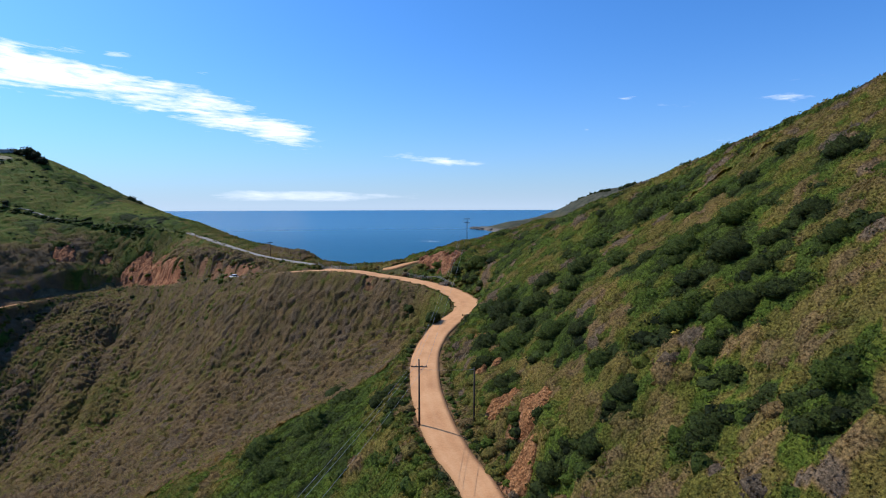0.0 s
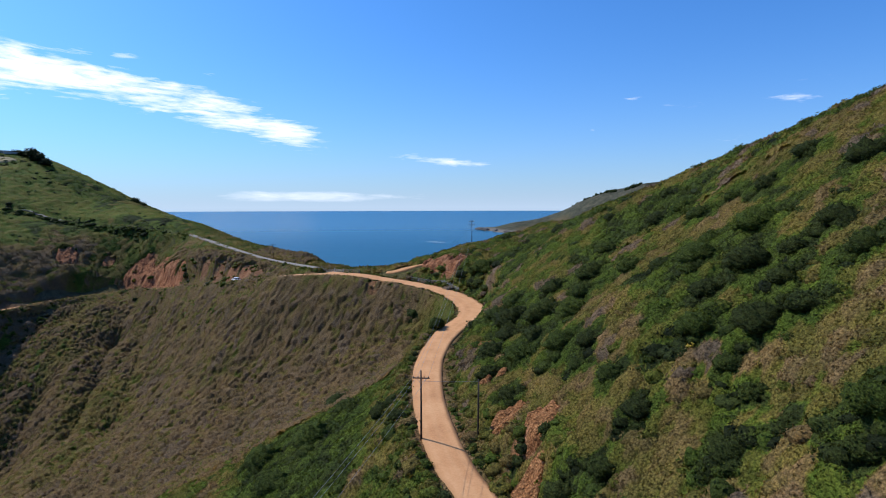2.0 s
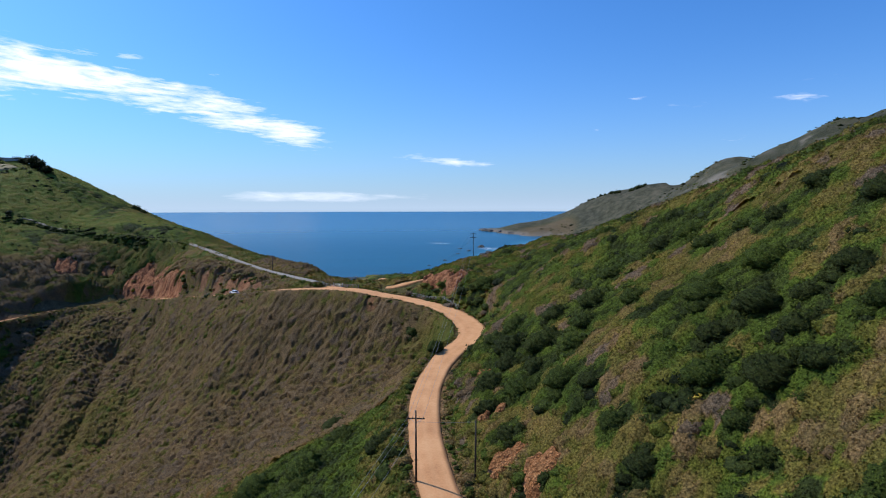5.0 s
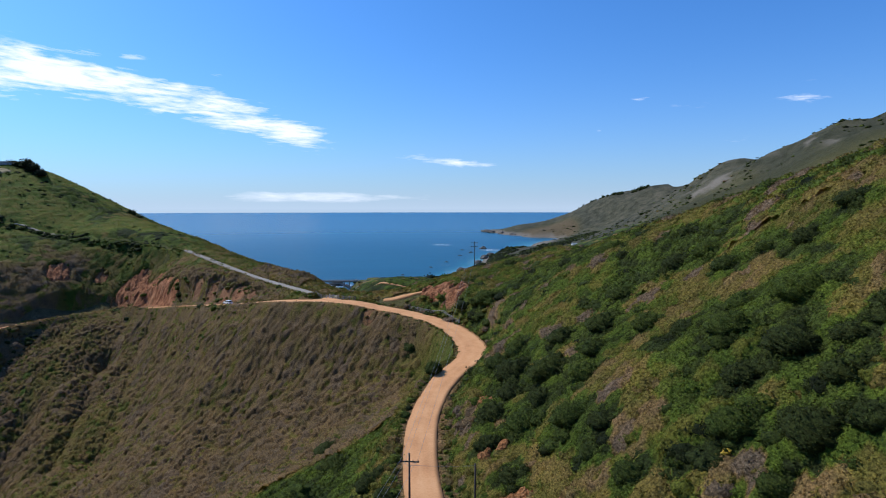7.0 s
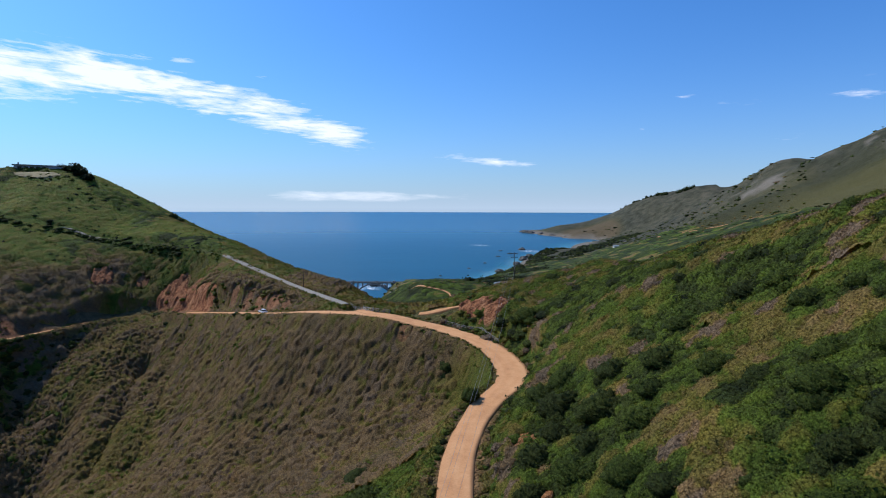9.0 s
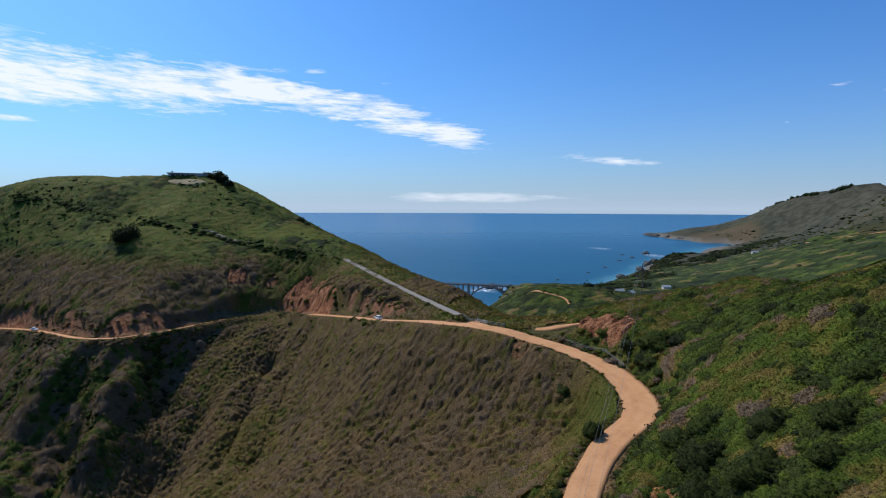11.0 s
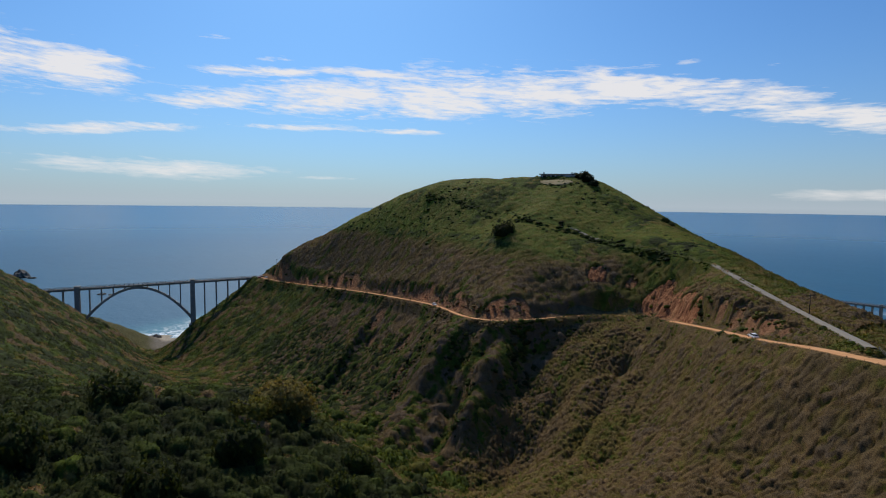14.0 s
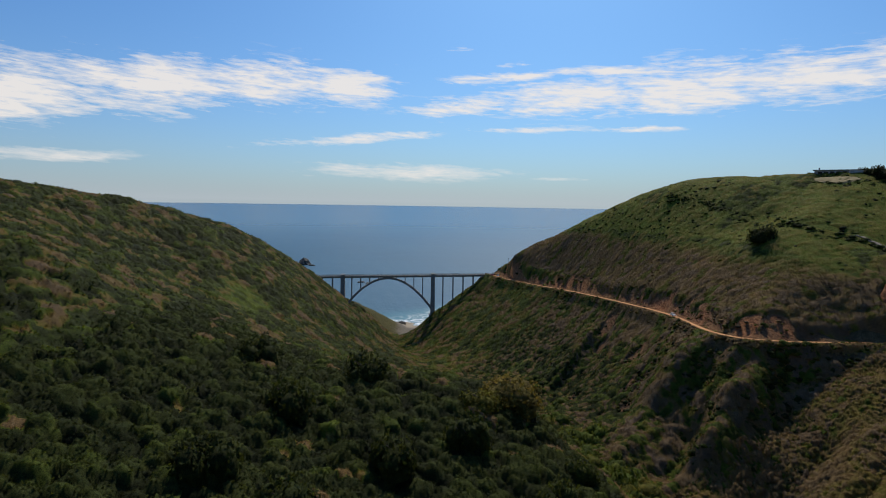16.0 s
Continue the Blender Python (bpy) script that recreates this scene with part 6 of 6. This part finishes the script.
def rail_fence(points, posts, label):
    """A post-and-rail fence along a line on the ground."""
    line = [Vector(p) for p in points]
    fence = holder("rail_fence", Matrix.Translation((line[0].x, line[0].y, ground_at(line[0].x, line[0].y))), label, "fence")
    origin = fence.matrix_world.translation
    marks = []
    for k in range(posts):
        u = k / (posts - 1) * (len(line) - 1)
        i = min(int(u), len(line) - 2)
        p = line[i].lerp(line[i + 1], u - i)
        marks.append(Vector((p.x, p.y, ground_at(p.x, p.y))) - origin)
    for p in marks:
        part("post", box_mesh((0.16, 0.16, 1.75), (p.x, p.y, p.z + 0.55), 0.012), RAIL_WOOD, fence)
    for p, q in zip(marks, marks[1:]):
        for z in (0.45, 0.85, 1.25):
            part("rail", rod_mesh(p + Vector((0, 0, z)), q + Vector((0, 0, z)), 0.06, 0.06, 6), RAIL_WOOD, fence)
    return fence


rail_fence([(-46, 206.5, 0), (-38, 200.5, 0), (-30.5, 196.5, 0)], 8, "grey post and rail fence beside the driveway entrance")
rail_fence([(-12, 187.5, 0), (-1, 179.5, 0), (3.5, 172.0, 0)], 9, "low wooden rail fence along the dirt road's edge")
gate = holder("steel_gate", pose(-40.5, 203.5, ground_at(-40.5, 203.5), 0, 0, -34), "closed galvanised steel farm gate across the driveway", "gate")
part("gate_frame", box_mesh((4.2, 0.06, 0.06), (2.1, 0, 1.25), 0.01), METAL, gate)
for k in range(5):
    part("bar", rod_mesh((0, 0, 0.3 + 0.19 * k), (4.2, 0, 0.3 + 0.19 * k), 0.022, 0.022, 6), METAL, gate)
for x in (0.0, 2.1, 4.2):
    part("upright", rod_mesh((x, 0, 0.2), (x, 0, 1.28), 0.03, 0.03, 6), METAL, gate)
for x in (-0.15, 4.35):
    part("gate_post", rod_mesh((x, 0, -0.5), (x, 0, 1.6), 0.10, 0.10, 8), METAL, gate)


def car(m, paint, label, van=False):
    """A parked car, its nose along +x."""
    top = 1.9 if van else 1.46
    thing = holder("car", m, label, "car", "cars along the road")
    profile = [(-2.2, 0.35), (-2.25, 0.8), (-2.1, 1.0), (-1.2, 1.02), (1.0, 1.0), (2.1, 0.82), (2.25, 0.6), (2.2, 0.35)]
    bm = bmesh.new()
    rings = [[bm.verts.new((x, y * (0.86 if z > 0.9 else 1.0), z)) for x, z in profile] for y in (-0.9, 0.9)]
    bm.faces.new(rings[0]), bm.faces.new(rings[1][::-1])
    for k in range(len(profile)):
        j = (k + 1) % len(profile)
        bm.faces.new((rings[0][k], rings[1][k], rings[1][j], rings[0][j]))
    bmesh.ops.recalc_face_normals(bm, faces=bm.faces)
    bmesh.ops.bevel(bm, geom=list(bm.edges), offset=0.06, segments=2, affect="EDGES")
    part("body", bm, paint, thing)
    part("cabin", box_mesh((2.7 if not van else 3.4, 1.55, top - 0.95), (-0.45, 0, 0.95 + (top - 0.95) / 2), 0.08, 0.80), GLASS_DARK, thing)
    part("roof", box_mesh((2.05 if not van else 2.7, 1.26, 0.07), (-0.45, 0, top + 0.01), 0.03), paint, thing)
    for x in (-1.35, 1.4):
        for y in (-0.86, 0.86):
            wheel = part("wheel", rod_mesh((x, y - 0.1, 0.33), (x, y + 0.1, 0.33), 0.33, 0.33, 14), RUBBER, thing)
            part("rim", rod_mesh((x, y - 0.115, 0.33), (x, y + 0.115, 0.33), 0.19, 0.19, 10), METAL, wheel)
    for y in (-0.62, 0.62):
        part("headlight", box_mesh((0.08, 0.32, 0.15), (2.22, y, 0.68), 0.02), WHITE_WALL, thing)
    return thing


def on_road(curve, x, y, turn=0.0, side=0.0):
    k = int(np.hypot(curve[:, 0] - x, curve[:, 1] - y).argmin())
    w = curve[min(k + 1, len(curve) - 1)] - curve[max(k - 1, 0)]
    yaw = math.degrees(math.atan2(w[1], w[0]))
    n = np.array([-w[1], w[0]]) / np.hypot(w[0], w[1])
    p = curve[k, :2] + n * side
    return pose(p[0], p[1], curve[k, 2] + 0.14, 0, 0, yaw + turn)


car(on_road(ROAD_LINE, -85.5, 226.5, 0, -0.4), PAINT_WHITE, "white car driving along the hillside dirt road")
car(on_road(FAR_LINE, -281, 240.5, 180), PAINT_WHITE, "small white car on the far dirt road")
car(on_road(FAR_LINE, -580, 237.5, 40, 2.6), PAINT_RED, "red car parked where the road meets the bridge")
car(on_road(FAR_LINE, -572, 237.5, 10, -1.8), PAINT_WHITE, "white car parked where the road meets the bridge", True)
car(on_road(FAR_LINE, -586, 237.0, 80, -2.0), PAINT_DARK, "dark car parked near the bridge end")


def tree(m, high, wide, hue, seed, label, flat=0.9, lobes=9, leaves=900, leaf=0.085, group=""):
    """A tapered trunk with limbs and a crown of many leaf clumps."""
    thing = holder("tree", m, label, "tree", group)
    r = np.random.default_rng(seed)
    part("trunk", rod_mesh((0, 0, -1.0), (0.1 * wide, 0, high * 0.62), 0.055 * high, 0.02 * high, 9), BARK, thing, smooth=True)
    for k in range(5):
        t = k / 5 * 2 * math.pi + r.uniform(0, 1)
        z = high * (0.25 + 0.06 * k)
        part("limb", rod_mesh((0.03 * wide, 0, z), (math.cos(t) * wide * 0.55, math.sin(t) * wide * 0.55, z + high * 0.24), 0.02 * high, 0.007 * high, 6), BARK, thing)
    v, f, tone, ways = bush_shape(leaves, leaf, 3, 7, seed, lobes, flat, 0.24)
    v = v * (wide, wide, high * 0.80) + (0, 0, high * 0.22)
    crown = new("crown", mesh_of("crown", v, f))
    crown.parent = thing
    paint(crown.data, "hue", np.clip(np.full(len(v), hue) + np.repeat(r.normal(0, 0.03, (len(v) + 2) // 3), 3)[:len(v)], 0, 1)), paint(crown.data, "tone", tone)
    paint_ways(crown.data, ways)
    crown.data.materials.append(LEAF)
    return thing


def stand(x, y, sink=0.0):
    return pose(x, y, ground_at(x, y) - sink)


for x, y, h, w, s in ((-268, 371.5, 8.0, 5.2, 301), (-274, 374.5, 8.5, 5.0, 302), (-262, 369.5, 6.5, 4.4, 303), (-281, 377, 6.0, 3.6, 304), (-287, 378.5, 5.0, 3.0, 305)):
    tree(stand(x, y), h, w, 0.02, s, "dark windswept cypress beside the hilltop house", 1.0, 7, 500, 0.12, "cypresses by the house")
tree(stand(-271, 289, 3.2), 14.5, 7.6, 0.07, 311, "large dark spreading tree alone in the hillside meadow", 0.95, 10, 1200, 0.08)
tree(stand(-203, 368), 6.5, 3.0, 0.12, 312, "small wind-bent tree on the hill's skyline", 0.9, 5, 350, 0.12)
tree(stand(-196, 364), 4.5, 2.6, 0.12, 313, "low bushy tree on the hill's skyline", 0.9, 5, 300, 0.12)
tree(stand(-612, 52), 12.0, 5.5, 0.03, 314, "dark cypress standing below the bridge deck", 1.0, 7, 500, 0.11)
tree(stand(-224, 120), 20.0, 15.5, 0.57, 315, "broad pale flowering tree above the creek", 0.8, 12, 2600, 0.055)
tree(stand(-214, 104), 13.0, 9.5, 0.46, 316, "pale green tree leaning over the creek", 0.8, 10, 1800, 0.06)
for x, y, h, w, hue, s in ((-188, 90, 17, 8, 0.15, 321), (-176, 62, 18, 9, 0.14, 322), (-240, 60, 16, 9, 0.15, 323), (-160, 112, 14, 7, 0.16, 324), (-205, 30, 18, 9, 0.15, 325),
                           (-150, 30, 16, 9, 0.14, 326), (-255, 15, 14, 9, 0.13, 327), (-180, 130, 11, 6, 0.18, 328), (-165, 8, 17, 9, 0.12, 329)):
    tree(stand(x, y), h, w, hue, s, "tall dark evergreen tree in the canyon wood", 1.0, 9, 1000, 0.08, "evergreens in the canyon")

xs, ys = np.meshgrid(np.linspace(-1, 1, 25), np.linspace(-1, 1, 13))
edge = np.hypot(xs, ys).ravel() + 0.5 * fbm(xs.ravel() * 9, ys.ravel() * 5, 3.0, 2, 171)
px, py = (-288 + xs * 12 + ys * 3).ravel(), (360 + xs * 3 + ys * 6).ravel()
yard = new("yard", mesh_of("yard", np.stack([px, py, height(px, py) + np.where(edge < 0.95, 0.6, -0.8)], 1), grid_faces(13, 25)))
yard.data.materials.append(STRAW)
tagged(yard, "mown straw coloured yard in front of the hilltop house", "yard", kind="structure")
house = holder("house", pose(-300, 372, ground_at(-300, 372) - 1.2, 0, 0, 42), "low grey house with a flat green-grey roof on the hilltop", "house")
body = part("wall", box_mesh((24.0, 8.0, 4.6), (0, 0, 1.2), 0.05), HOUSE_WALL, house)
part("roof", box_mesh((26.0, 9.6, 0.45), (0, 0, 3.7), 0.08), HOUSE_ROOF, house)
part("wing", box_mesh((8.0, 7.0, 4.0), (10.5, -5.0, 1.0), 0.05), HOUSE_WALL, house)
part("chimney", box_mesh((0.9, 0.9, 1.8), (-9.5, 0, 4.5), 0.03), HOUSE_WALL, house)
part("vent_stack", box_mesh((0.7, 0.7, 1.5), (11.5, 0, 4.4), 0.03), HOUSE_WALL, house)
for k in range(6):
    window = part("window", box_mesh((2.2, 0.12, 1.5), (-9.0 + k * 3.3, -4.03, 1.9), 0.02), GLASS_DARK, house)
    part("sill", box_mesh((2.4, 0.2, 0.1), (-9.0 + k * 3.3, -4.1, 1.1), 0.01), WHITE_WALL, window)

for x, y, w, r in ((310, 1456, 14, 20), (10, 806, 10, 30), (24, 800, 8, 60), (72, 858, 10, 15)):
    farm = holder("farm_house", pose(x, y, ground_at(x, y), 0, 0, r), "small pale house on the coastal terrace", "house", "houses on the terrace")
    part("wall", box_mesh((w, 8, 5.0), (0, 0, 1.5), 0.05), WHITE_WALL, farm)
    roof = bmesh.new()
    ring = [[roof.verts.new((sx * (w / 2 + 0.6), y0, z0)) for y0, z0 in ((-4.8, 3.9), (0, 6.4), (4.8, 3.9))] for sx in (-1, 1)]
    roof.faces.new(ring[0]), roof.faces.new(ring[1][::-1])
    for k in range(3):
        roof.faces.new((ring[0][k], ring[0][(k + 1) % 3], ring[1][(k + 1) % 3], ring[1][k]))
    bmesh.ops.recalc_face_normals(roof, faces=roof.faces)
    part("roof", roof, HOUSE_ROOF, farm)


def sea_rock(x, y, w, h, seed, label):
    """A craggy rock standing in the surf."""
    r = np.random.default_rng(seed)
    bm = bmesh.new()
    bmesh.ops.create_icosphere(bm, subdivisions=4, radius=1.0)
    for v in bm.verts:
        k = noise.multi_fractal(v.co * 1.6 + Vector((seed, 0, 0)), 1.0, 2.0, 5)
        v.co *= 0.72 + 0.28 * k
        v.co = Vector((v.co.x * w, v.co.y * w * 0.7, v.co.z * h if v.co.z > 0 else v.co.z * 3))
    ob = part("sea_rock", bm, ROCK)
    ob.matrix_world = pose(x, y, float(sea_level(x, y)) - 0.5, 0, 0, r.uniform(0, 360))
    return tagged(ob, label, "rock", "rocks in the surf")


for x, y, w, h, s in ((-1453, 43, 19, 15, 1), (-1420, 60, 8, 4, 2), (-236, 1146, 13, 10, 3), (-215, 1130, 6, 5, 4), (-1120, 150, 8, 3, 5), (-1105, 162, 6, 2.5, 6), (-728, 163, 6, 5, 7),
                      (-60, 1500, 6, 2.5, 8), (-20, 1640, 7, 3, 9), (20, 1850, 7, 3, 10), (60, 1960, 9, 4, 11), (-120, 1330, 5, 2.5, 12), (-300, 1000, 12, 8, 13), (-380, 960, 10, 7, 14),
                      (110, 2120, 18, 9, 15), (30, 2060, 8, 3, 16), (-95, 1190, 7, 4, 17),
                      (182, 3090, 26, 14, 18), (205, 3035, 22, 12, 19), (250, 2960, 24, 12, 20), (160, 3130, 16, 8, 21), (300, 2865, 22, 10, 22), (95, 1740, 16, 12, 23), (70, 1600, 14, 11, 24),
                      (120, 1840, 18, 12, 25), (20, 1420, 12, 9, 26), (-30, 1230, 10, 8, 27), (360, 2770, 20, 9, 28)):
    sea_rock(x, y, w, h, s, "dark craggy rock in white surf")
